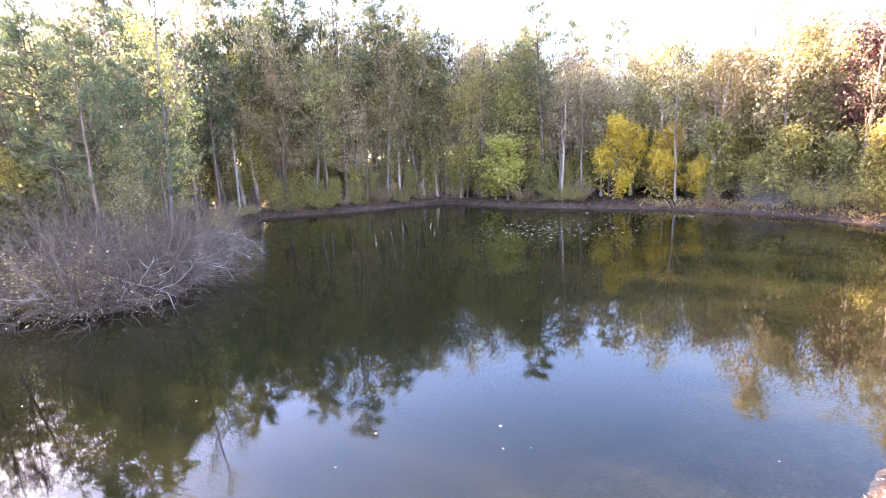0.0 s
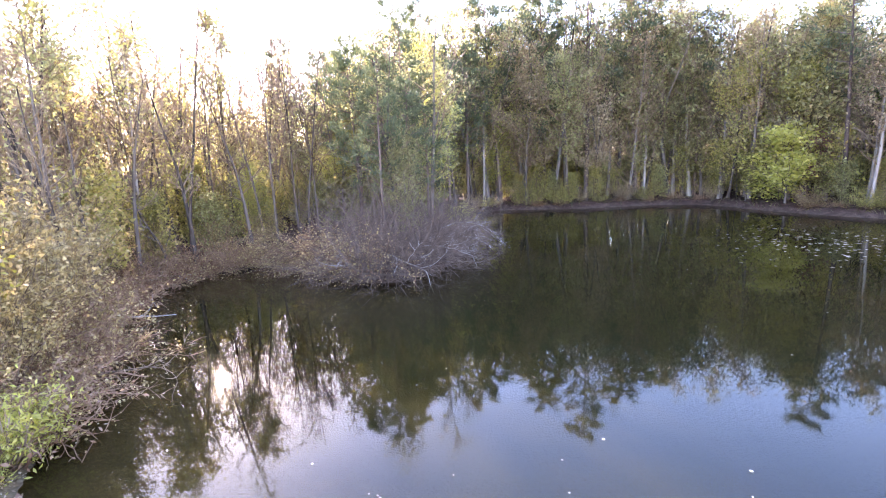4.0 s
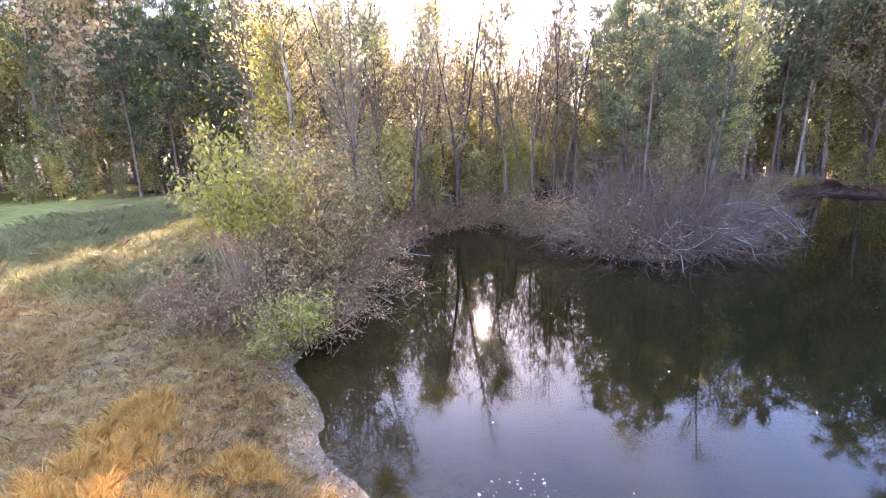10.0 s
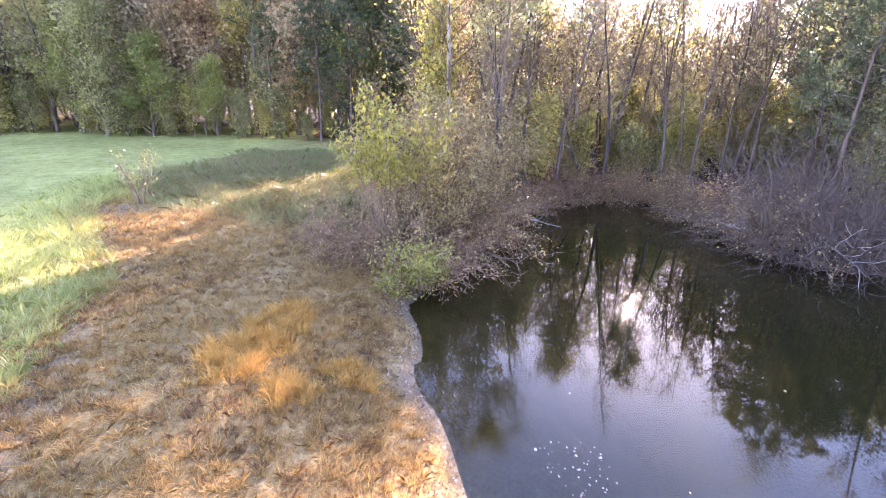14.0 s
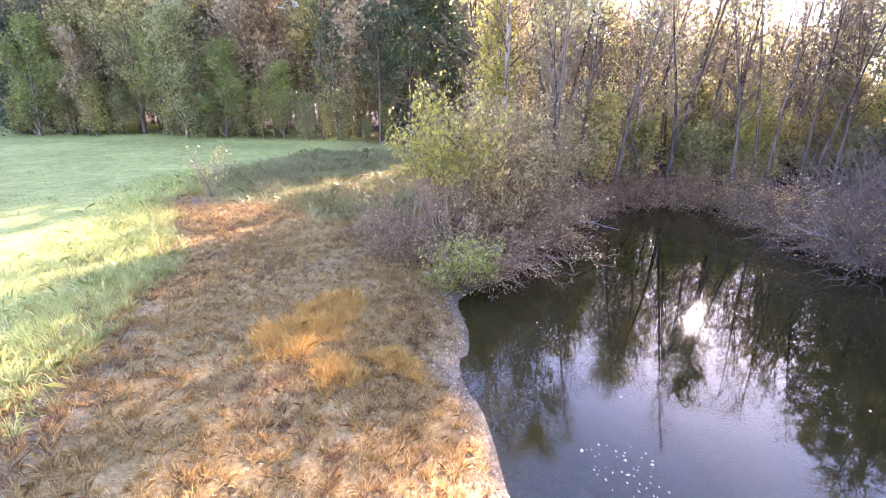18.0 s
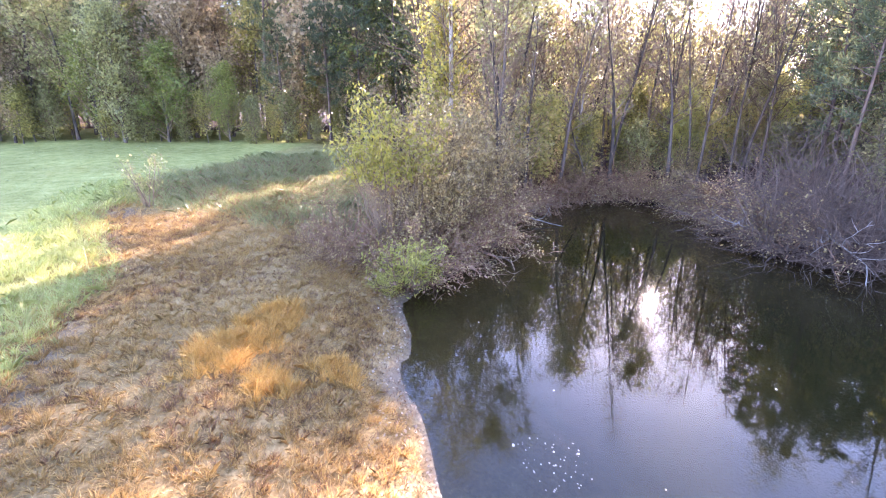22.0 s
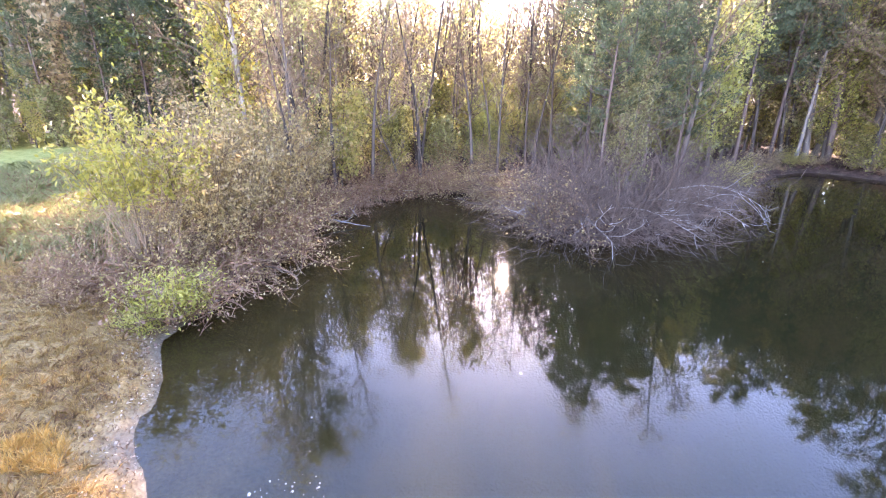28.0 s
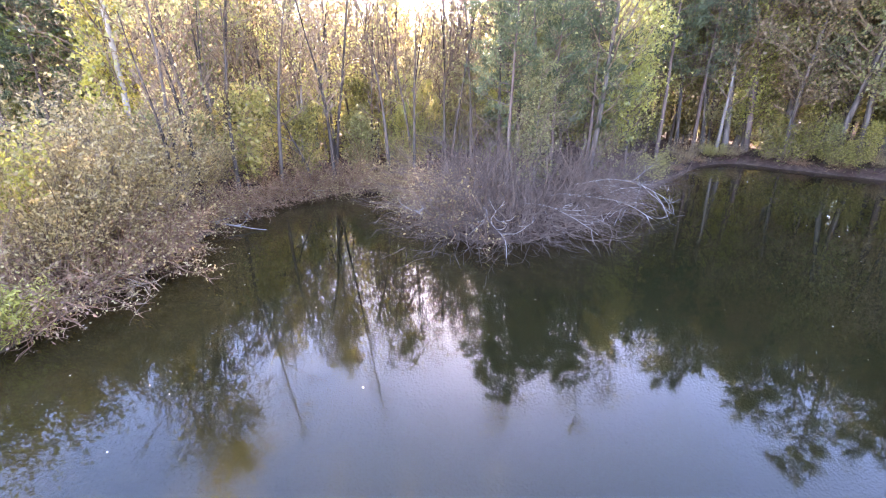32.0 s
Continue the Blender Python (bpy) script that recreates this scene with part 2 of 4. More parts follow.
def tubes(lines, sides=5):
    """lines: (points, radii) pairs. One skin of open tubes round them."""
    vs, fs, at = [], [], 0
    ang = np.arange(sides) * 2 * np.pi / sides
    ca, sa = np.cos(ang), np.sin(ang)
    for pts, rad in lines:
        pts, rad = np.asarray(pts, float), np.asarray(rad, float)
        n = len(pts)
        tan = np.gradient(pts, axis=0)
        tan /= np.linalg.norm(tan, axis=1, keepdims=True) + 1e-9
        ref = np.array([0.31, 0.95, 0.05]) if abs(tan[0][2]) > 0.8 else np.array([0.02, 0.05, 1.0])
        u = np.cross(tan, ref)
        u /= np.linalg.norm(u, axis=1, keepdims=True) + 1e-9
        w = np.cross(tan, u)
        ring = pts[:, None] + rad[:, None, None] * (ca[None, :, None] * u[:, None] + sa[None, :, None] * w[:, None])
        vs.append(ring.reshape(-1, 3))
        i = np.arange(n - 1)[:, None] * sides + np.arange(sides)[None] + at
        j = np.arange(n - 1)[:, None] * sides + (np.arange(sides)[None] + 1) % sides + at
        fs.append(np.stack([i, j, j + sides, i + sides], -1).reshape(-1, 4))
        at += n * sides
    return np.concatenate(vs), np.concatenate(fs)


def leaf_cards(pos, length, width, r, droop=0.0, up=None):
    """A folded four-cornered leaf at each place, turned at random."""
    n = len(pos)
    d = r.normal(size=(n, 3))
    d[:, 2] -= droop
    if up is not None:
        d = up + 0.6 * d
    d /= np.linalg.norm(d, axis=1, keepdims=True)
    s = np.cross(d, r.normal(size=(n, 3)))
    s /= np.linalg.norm(s, axis=1, keepdims=True) + 1e-9
    nrm = np.cross(d, s)
    ln = length * r.uniform(0.6, 1.3, (n, 1))
    wd = width * r.uniform(0.6, 1.3, (n, 1))
    p0, p2 = pos, pos + d * ln
    mid = pos + d * ln * 0.5 + nrm * ln * 0.12
    v = np.stack([p0, mid + s * wd * 0.5, p2, mid - s * wd * 0.5], 1).reshape(-1, 3)
    return v, np.arange(4 * n).reshape(-1, 4)


def leaf_slips(pos, size, r):
    """Small three-cornered leaves for trees seen from afar."""
    n = len(pos)
    a, b = r.normal(size=(n, 3)), r.normal(size=(n, 3))
    a /= np.linalg.norm(a, axis=1, keepdims=True)
    b = np.cross(a, b)
    b /= np.linalg.norm(b, axis=1, keepdims=True)
    k = size * r.uniform(0.55, 1.35, (n, 1))
    return np.stack([pos - a * k * 0.5, pos + a * k * 0.4 + b * k * 0.42, pos + a * k * 0.35 - b * k * 0.42], 1).reshape(-1, 3), np.arange(3 * n).reshape(-1, 3)


def bent(start, direction, length, r, steps=5, wobble=0.12, lift=0.0):
    """A crooked line that starts out in one direction and bends up by lift."""
    d = np.array(direction, float)
    d /= np.linalg.norm(d)
    pts = [np.array(start, float)]
    for _ in range(steps):
        d = d + r.normal(0, wobble, 3) + np.array([0, 0, lift / steps])
        d /= np.linalg.norm(d)
        pts.append(pts[-1] + d * length / steps)
    return np.array(pts)


# ---- plants ----
def plant(name, label, category, stems, limbs, leaves, bark, twig, leaf, crown_name="crown", stem_name="trunk", limb_label="", group=""):
    base = new(name)
    tagged(base, label, category, group)
    if stems:
        part(stem_name, quick_mesh(stem_name, *tubes(stems[:1], 7), [bark], True), base)
        for line in stems[1:]:
            part("fork_stem", quick_mesh("fork_stem", *tubes([line], 6), [bark], True), base)
    if limbs:
        tagged(part("branchwork", quick_mesh("branchwork", *tubes(limbs, 3), [twig]), base, limb_label), kind="stuff")
    if leaves is not None:
        part(crown_name, quick_mesh(crown_name, *leaves, [leaf]), base)
    return base


def hardwood(seed, height, trunk_r, leaf_count, leaf, label, name="hardwood_tree", bark=None, leaf_len=0.17, low=0.25, spread=0.22, limb_count=26, twigs=7, fork=False, clump=0.35, category="tree"):
    r = np.random.default_rng(seed)
    trunk = bent((0, 0, -0.3), (r.normal(0, 0.04), r.normal(0, 0.04), 1), height * 0.93, r, 9, 0.035, 0.1)
    trad = trunk_r * (1 - np.linspace(0, 1, 10) ** 1.2 * 0.93)
    trad = np.maximum(trad, 0.026)
    trad[0] *= 1.35
    stems, limbs, tips, share = [(trunk, trad)], [], [], []
    full = r.uniform(0.02, 1, limb_count) ** 1.6        # some boughs are full of leaf, some nearly empty
    if fork:
        k = 4
        line = bent(trunk[k], (r.normal(0, 0.4), r.normal(0, 0.4), 1), height * 0.45, r, 6, 0.07, 0.3)
        stems.append((line, trad[k] * 0.75 * (1 - np.linspace(0, 0.9, 7))))
    for i in range(limb_count):
        f = low + (0.98 - low) * (i + r.uniform(0, 1)) / limb_count
        src, srad = stems[r.integers(len(stems))] if fork and f > 0.5 else stems[0]
        q = f * (len(src) - 1) if src is trunk else r.uniform(0.1, 0.95) * (len(src) - 1)
        a, b = int(q), min(int(q) + 1, len(src) - 1)
        start = src[a] * (1 - q + a) + src[b] * (q - a)
        th = i * 2.4 + r.normal(0, 0.4)
        reach = height * spread * (0.35 + 0.65 * math.sin(math.pi * min(1, 0.25 + 0.8 * (f - low) / (1 - low)))) * r.uniform(0.6, 1.15)
        line = bent(start, (math.cos(th), math.sin(th), r.uniform(0.35, 0.9)), reach, r, 5, 0.13, 0.5)
        lr = max(0.024, srad[a] * 0.45)
        limbs.append((line, lr * (1 - np.linspace(0, 0.65, 6))))
        for _ in range(twigs):
            k = r.integers(1, 6)
            t = bent(line[k], line[k] - line[k - 1] + r.normal(0, 0.5, 3) * np.linalg.norm(line[k] - line[k - 1]), reach * r.uniform(0.25, 0.5), r, 2, 0.2, 0.3)
            limbs.append((t, (0.018, 0.014, 0.010)))
            tips.extend(t[1:])
            share.extend([full[i]] * len(t[1:]))
            for _ in range(2):
                s = bent(t[r.integers(1, 3)], r.normal(0, 1, 3) + (0, 0, 0.5), reach * r.uniform(0.1, 0.25), r, 1, 0.2, 0.2)
                limbs.append((s, (0.012, 0.007)))
                tips.append(s[-1])
                share.append(full[i])
    leaves = None
    if leaf_count:
        tips = np.array(tips)
        pick = tips[r.choice(len(tips), leaf_count, p=np.array(share) / sum(share))]
        leaves = leaf_slips(pick + r.normal(0, clump, (leaf_count, 3)), leaf_len, r)
    return plant(name, label, category, stems, limbs, leaves, bark or BARK, TWIG, leaf)


def pine(seed, height, trunk_r, label, low=0.5, count=4200, name="pine_tree", needle=None, reach=0.17, category="pine"):
    r = np.random.default_rng(seed)
    trunk = bent((0, 0, -0.3), (r.normal(0, 0.02), r.normal(0, 0.02), 1), height, r, 9, 0.015)
    trad = trunk_r * (1 - np.linspace(0, 1, 10) * 0.9)
    limbs, tips, way = [], [], []
    n = 44
    for i in range(n):
        f = low * 0.75 + (1 - low * 0.75) * (i / n) ** 0.9
        if f < low and r.uniform() < 0.55:
            continue
        z = f * 9
        a = min(int(z), 8)
        start = trunk[a] + (trunk[a + 1] - trunk[a]) * (z - a)
        th = i * 2.4 + r.normal(0, 0.3)
        span = height * reach * (1.0 - 0.75 * max(0, (f - low) / (1 - low)) ** 1.3) * r.uniform(0.6, 1.15) * (0.7 if f < low else 1)
        line = bent(start, (math.cos(th), math.sin(th), r.uniform(-0.1, 0.35)), span, r, 4, 0.1, 0.35)
        limbs.append((line, np.linspace(0.045, 0.012, 5)))
        for _ in range(5):
            k = r.integers(2, 5)
            t = bent(line[k], line[k] - line[k - 1] + r.normal(0, 0.55, 3) * span * 0.25, span * r.uniform(0.2, 0.42), r, 2, 0.15, 0.4)
            limbs.append((t, (0.012, 0.008, 0.005)))
            tips.extend([t[1], t[2]])
            way.extend([t[2] - t[0]] * 2)
    tips, way = np.array(tips), np.array(way)
    way /= np.linalg.norm(way, axis=1, keepdims=True) + 1e-9
    k = r.integers(0, len(tips), count)
    leaves = leaf_cards(tips[k] + r.normal(0, 0.2, (count, 3)) * (1, 1, 0.6), 0.34, 0.075, r, 0, way[k] + (0, 0, 0.4))
    return plant(name, label, category, [(trunk, trad)], limbs, leaves, BARK_PINE, BARK_PINE, needle or NEEDLE)


def cedar(seed, height, label, count=14000):
    r = np.random.default_rng(seed)
    trunk = bent((0, 0, -0.3), (0, 0, 1), height, r, 7, 0.02)
    limbs, pos = [], []
    for i in range(60):
        f = 0.04 + 0.94 * i / 60
        start = trunk[min(int(f * 7), 7)]
        th = i * 2.4
        span = height * 0.24 * (1 - f) ** 0.6 * r.uniform(0.75, 1.2) + 0.2
        line = bent((start[0], start[1], f * height), (math.cos(th), math.sin(th), 0.15), span, r, 4, 0.08, 0.25)
        limbs.append((line, np.linspace(0.03, 0.008, 5)))
        for k in (1, 2, 3, 4):
            pos.extend([line[k]] * 2)
    pos = np.array(pos)
    k = r.integers(0, len(pos), count)
    leaves = leaf_slips(pos[k] + r.normal(0, 0.33, (count, 3)), 0.17, r)
    return plant("cedar_tree", label, "tree", [(trunk, 0.16 * (1 - np.linspace(0, 0.9, 8)))], limbs, leaves, BARK_PINE, BARK_PINE, CEDAR)


def woody(lines, base, twig, step, stems=6):
    """The first few stems as parts of their own, the fine rest as one mass of twigs."""
    for i in range(stems):
        line, rad = lines.pop(0 + i * (step - 1))
        part("stem", quick_mesh("stem", *tubes([(line, rad * 1.7)], 6), [twig], True), base)
    tagged(part("twigwork", quick_mesh("twigwork", *tubes(lines, 3), [twig]), base), kind="stuff")


def shrub(seed, height, width, stems, leaf_count, leaf, label, name="shrub", leaf_len=0.11, leaf_low=0.3, twig=None, lean=0.55, sub=4, slim=0.3, category="shrub", arch=0.25):
    r = np.random.default_rng(seed)
    lines, tips = [], []
    for i in range(stems):
        th = r.uniform(0, 2 * np.pi)
        out = r.uniform(0.05, 1) ** 0.7 * lean
        base = (math.cos(th) * r.uniform(0, 0.12) * width, math.sin(th) * r.uniform(0, 0.12) * width, -0.1)
        ln = height * r.uniform(0.55, 1.05)
        line = bent(base, (math.cos(th) * out * width / height * 1.5, math.sin(th) * out * width / height * 1.5, 1), ln, r, 6, 0.09, arch)
        lines.append((line, r.uniform(0.012, 0.024) * (1 - np.linspace(0, 0.8, 7))))
        for _ in range(sub):
            k = r.integers(2, 7)
            t = bent(line[k], line[k] - line[k - 1] + r.normal(0, 0.6, 3) * ln / 6, ln * r.uniform(0.15, 0.35), r, 3, 0.18, 0.2)
            lines.append((t, np.linspace(0.008, 0.003, 4)))
            tips.extend(t)
        tips.extend(line[3:])
    tips = np.array(tips)
    tips = tips[tips[:, 2] > leaf_low * height]
    leaves = None
    if leaf_count:
        k = r.integers(0, len(tips), leaf_count)
        leaves = leaf_cards(tips[k] + r.normal(0, 0.13, (leaf_count, 3)), leaf_len, leaf_len * slim, r, 0.25)
    base = new(name)
    tagged(base, label, category)
    woody(lines, base, twig or TWIG, sub + 1)
    if leaves is not None:
        part("foliage", quick_mesh("foliage", *leaves, [leaf]), base)
    return base


def tangle(seed, height, width, count, label, twig=None, arch=1.5, leaf_count=0, leaf=None, thick=1.0):
    """Leafless thicket: long arching stems that cross one another and droop outward."""
    r = np.random.default_rng(seed)
    lines, tips = [], []
    for i in range(count):
        th, rad = r.uniform(0, 2 * np.pi), width * 0.5 * r.uniform(0, 1) ** 0.5
        base = np.array((math.cos(th) * rad * 0.55, math.sin(th) * rad * 0.55, r.uniform(-0.1, 0.2)))
        a = th + r.normal(0, 1.0)
        out = r.uniform(0.2, 1.6)
        line = bent(base, (math.cos(a) * out, math.sin(a) * out, 1), height * r.uniform(0.4, 1.35), r, 7, 0.3, r.uniform(-arch, 0.4))
        line[:, 2] = np.maximum(line[:, 2], -0.02)
        lines.append((line, thick * r.choice((0.009, 0.013, 0.024), p=(0.5, 0.38, 0.12)) * (1 - np.linspace(0, 0.8, 8))))
        tips.extend(line[3:])
        for _ in range(3):
            k = r.integers(2, 8)
            t = bent(line[k], line[k] - line[k - 1] + r.normal(0, 0.2, 3), height * r.uniform(0.12, 0.4), r, 3, 0.3, -0.1)
            lines.append((t, thick * np.linspace(0.008, 0.004, 4)))
            tips.append(t[-1])
    base = new("thicket")
    tagged(base, label, "shrub")
    woody(lines, base, twig or TWIG, 4, 8)
    if leaf_count:
        tips = np.array(tips)
        part("foliage", quick_mesh("foliage", *leaf_cards(tips[r.integers(0, len(tips), leaf_count)] + r.normal(0, 0.08, (leaf_count, 3)), 0.10, 0.06, r, 0.3), [leaf]), base)
    return base


def put(template, x, y, turn=0.0, size=1.0, tall=None, z=None, lean=(0, 0), used={}):
    """Sets the template itself down the first time, and copies of it after that."""
    m = pose(x, y, gz(x, y) if z is None else z, lean[0], lean[1], turn) @ Matrix.Diagonal((size, size, tall or size, 1))
    if template.name in used:
        return copy_thing(template, m @ Matrix.Diagonal((*template.scale, 1)).inverted())
    used[template.name] = True
    template.matrix_basis = m
    return template


# ---- ground and water ----
def spaced(*runs):
    return np.unique(np.round(np.concatenate([np.arange(a, b, s) for a, b, s in runs] + [[runs[-1][1]]]), 3))


def lawn_line(x):
    """The y below which the mown meadow begins."""
    return np.interp(x, [-60, -42, -30, -22, -15, -8, -4, 2, 30], [0, -1.5, -5.0, -8.3, -7.2, -4.9, -4.2, -5, -12])


xs = spaced((-3000, -200, 400), (-200, -60, 14), (-60, -24, 1.2), (-24, 9, 0.3), (9, 40, 0.9), (40, 200, 16), (200, 3000, 400))
ys = spaced((-3000, -200, 400), (-200, -60, 14), (-60, -14, 1.2), (-14, 20, 0.3), (20, 54, 0.6), (54, 200, 8), (200, 3000, 400))
gx, gy = np.meshgrid(xs, ys)
px, py = gx.ravel(), gy.ravel()
pz = ground_height(px, py)
idx = np.arange(len(px)).reshape(gx.shape)
quads = np.stack([idx[:-1, :-1], idx[:-1, 1:], idx[1:, 1:], idx[1:, :-1]], -1).reshape(-1, 4)

m, n, links, b = material("ground", 0.95, 0.1)
att = n.new("ShaderNodeVertexColor")
att.layer_name = "zone"
sep = n.new("ShaderNodeSeparateColor")
links.new(att.outputs[0], sep.inputs[0])
tc = n.new("ShaderNodeTexCoord")
fine, mid, coarse = (noise_node(n, links, s, d, tc.outputs["Object"]) for s, d in ((14.0, 8), (2.2, 6), (0.25, 4)))
both = n.new("ShaderNodeMix")
both.inputs[0].default_value = 0.45
links.new(fine.outputs[0], both.inputs[2])
links.new(mid.outputs[0], both.inputs[3])
soil = ramp(n, [(0.3, (0.11, 0.066, 0.026)), (0.5, (0.27, 0.175, 0.068)), (0.7, (0.47, 0.335, 0.15))])
lawn = ramp(n, [(0.3, (0.16, 0.165, 0.04)), (0.5, (0.32, 0.305, 0.08)), (0.72, (0.50, 0.45, 0.18))])
# dark brown leaf litter, deepened further for shade under bushes and banks
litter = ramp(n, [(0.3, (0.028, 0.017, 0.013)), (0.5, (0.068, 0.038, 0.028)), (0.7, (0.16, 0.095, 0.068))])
mud = ramp(n, [(0.3, (0.09, 0.068, 0.044)), (0.6, (0.21, 0.165, 0.115)), (0.75, (0.38, 0.32, 0.25))])
for r in (soil, lawn, litter, mud):
    links.new(both.outputs[0], r.inputs[0])
last = soil.outputs[0]
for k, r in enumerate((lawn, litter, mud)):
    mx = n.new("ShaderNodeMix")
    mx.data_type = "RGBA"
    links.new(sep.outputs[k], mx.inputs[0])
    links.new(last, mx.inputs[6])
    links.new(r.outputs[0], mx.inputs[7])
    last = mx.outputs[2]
# bed colour darkens offshore in place of light lost in deeper water
deep = n.new("ShaderNodeMix")
deep.data_type = "RGBA"
deep.inputs[7].default_value = (0.026, 0.024, 0.009, 1)
links.new(att.outputs[1], deep.inputs[0])
links.new(last, deep.inputs[6])
last = deep.outputs[2]
tint = n.new("ShaderNodeMix")
tint.data_type, tint.blend_type = "RGBA", "MULTIPLY"
tint.inputs[0].default_value = 0.5
wide = ramp(n, [(0.35, (0.55, 0.55, 0.5)), (0.65, (1, 1, 1))])
links.new(coarse.outputs[0], wide.inputs[0])
links.new(last, tint.inputs[6])
links.new(wide.outputs[0], tint.inputs[7])
links.new(tint.outputs[2], b.inputs["Base Color"])
bump = n.new("ShaderNodeBump")
bump.inputs["Strength"].default_value, bump.inputs["Distance"].default_value = 0.9, 0.06
links.new(both.outputs[0], bump.inputs["Height"])
links.new(bump.outputs[0], b.inputs["Normal"])
GROUND = m

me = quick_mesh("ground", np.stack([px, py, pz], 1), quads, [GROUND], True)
d = shore_distance(px, py)
edge = lawn_line(px) + 0.5 * wave(px, py, 1.1, 2.0)
lawn_mask = np.clip((edge - py) / 1.2, 0, 1) * ((px > -52 + 0.25 * py) | (py < 0.76 * px))
lawn_mask = np.maximum(lawn_mask, 0.55 * np.clip((-15.5 - px) / 4, 0, 1) * (px > -42) * np.clip((1.5 - py) / 1.5, 0, 1))
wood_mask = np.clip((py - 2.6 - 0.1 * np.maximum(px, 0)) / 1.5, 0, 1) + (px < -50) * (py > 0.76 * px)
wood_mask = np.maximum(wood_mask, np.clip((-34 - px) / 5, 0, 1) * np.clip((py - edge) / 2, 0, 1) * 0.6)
mud_mask = np.clip((0.4 + 0.3 * wave(px, py, 0.6, 3.0) - d) / 0.4, 0, 1) * np.clip(1 - wood_mask * 0.8, 0, 1)
sandy = np.clip(1 - np.abs(py - lawn_line(px) - 0.9) / (0.55 + 0.35 * wave(px, py, 1.3, 6.0)), 0, 1) * (px > -17) * (px < 0)
mud_mask = np.maximum(mud_mask, sandy)
# grows with distance from shore; paints the dimming of deep water
depth_dark = np.clip((-d - 0.9 - 0.4 * wave(px, py, 0.8, 4.0)) / 2.8, 0, 1)
cols = np.stack([lawn_mask, np.clip(wood_mask, 0, 1) * (1 - lawn_mask), np.where(d < 0, np.where(py > 16, 0.25, 1), mud_mask), depth_dark], 1)
layer = me.color_attributes.new("zone", "FLOAT_COLOR", "POINT")
layer.data.foreach_set("color", cols.astype(np.float32).ravel())
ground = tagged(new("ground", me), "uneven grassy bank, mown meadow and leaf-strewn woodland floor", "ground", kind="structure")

m, n, links, b = material("pond_water")
n.remove(b)
tc = n.new("ShaderNodeTexCoord")
small, large, patch = (noise_node(n, links, s, k, tc.outputs["Object"]) for s, k in ((5.0, 1), (0.9, 1), (0.16, 3)))
mask = ramp(n, [(0.54, (0, 0, 0)), (0.66, (1, 1, 1))])
links.new(patch.outputs[0], mask.inputs[0])
mul = n.new("ShaderNodeMath")
mul.operation = "MULTIPLY_ADD"
mul.inputs[1].default_value = 0.03
links.new(small.outputs[0], mul.inputs[0])
links.new(large.outputs[0], mul.inputs[2])
bp = n.new("ShaderNodeBump")
bp.inputs["Distance"].default_value = 0.0025
links.new(mask.outputs[0], bp.inputs["Strength"])
links.new(mul.outputs[0], bp.inputs["Height"])
murk, clear, gloss = n.new("ShaderNodeBsdfDiffuse"), n.new("ShaderNodeBsdfTransparent"), n.new("ShaderNodeBsdfGlossy")
murk.inputs[0].default_value = (0.030, 0.029, 0.011, 1)
clear.inputs[0].default_value = (0.58, 0.49, 0.27, 1)
gloss.inputs[0].default_value, gloss.inputs["Roughness"].default_value = (1, 1, 1, 1), 0.025
fres = n.new("ShaderNodeFresnel")
fres.inputs[0].default_value = 1.30
for q in (gloss, fres):
    links.new(bp.outputs[0], q.inputs["Normal"])
body, top = n.new("ShaderNodeMixShader"), n.new("ShaderNodeMixShader")
body.inputs[0].default_value = 0.72
links.new(murk.outputs[0], body.inputs[1])
links.new(clear.outputs[0], body.inputs[2])
links.new(fres.outputs[0], top.inputs[0])
links.new(body.outputs[0], top.inputs[1])
links.new(gloss.outputs[0], top.inputs[2])
links.new(top.outputs[0], n["Material Output"].inputs[0])
WATER = m
water = quick_mesh("water", [(-23.2, 1, 0), (28.5, 1, 0), (28.5, 52, 0), (-23.2, 52, 0)], [[0, 1, 2, 3]], [WATER])
tagged(new("water", water), "still olive-brown pond water mirroring trees and sky", "water", kind="structure")

# ---- tree stock ----
BARE = [hardwood(11, 15, 0.15, 1300, LEAF_OLIVE, "tall pale grey hardwood tree with a few olive leaves", "bare_tree", bark=BARK_PALE),
        hardwood(12, 13, 0.12, 1100, LEAF_ORANGE, "slim pale grey hardwood tree nearly bare of leaves", "bare_tree", bark=BARK_PALE),
        hardwood(13, 16, 0.17, 1300, LEAF_OLIVE, "tall forked hardwood tree nearly bare of leaves", "bare_tree", fork=True)]
OLIVE = [hardwood(21, 13, 0.13, 5600, LEAF_OLIVE, "hardwood tree with thin olive-brown autumn leaves"),
         hardwood(22, 11, 0.11, 5400, LEAF_YG, "hardwood tree with thin yellow-green autumn leaves"),
         hardwood(23, 15, 0.15, 5600, LEAF_GREEN, "tall hardwood tree still in green leaf")]
ORANGE = [hardwood(31, 13, 0.13, 5200, LEAF_ORANGE, "hardwood tree with pale orange autumn leaves", "orange_tree"),
          hardwood(32, 10, 0.10, 4600, LEAF_RUSSET, "hardwood tree with dull russet autumn leaves", "russet_tree")]
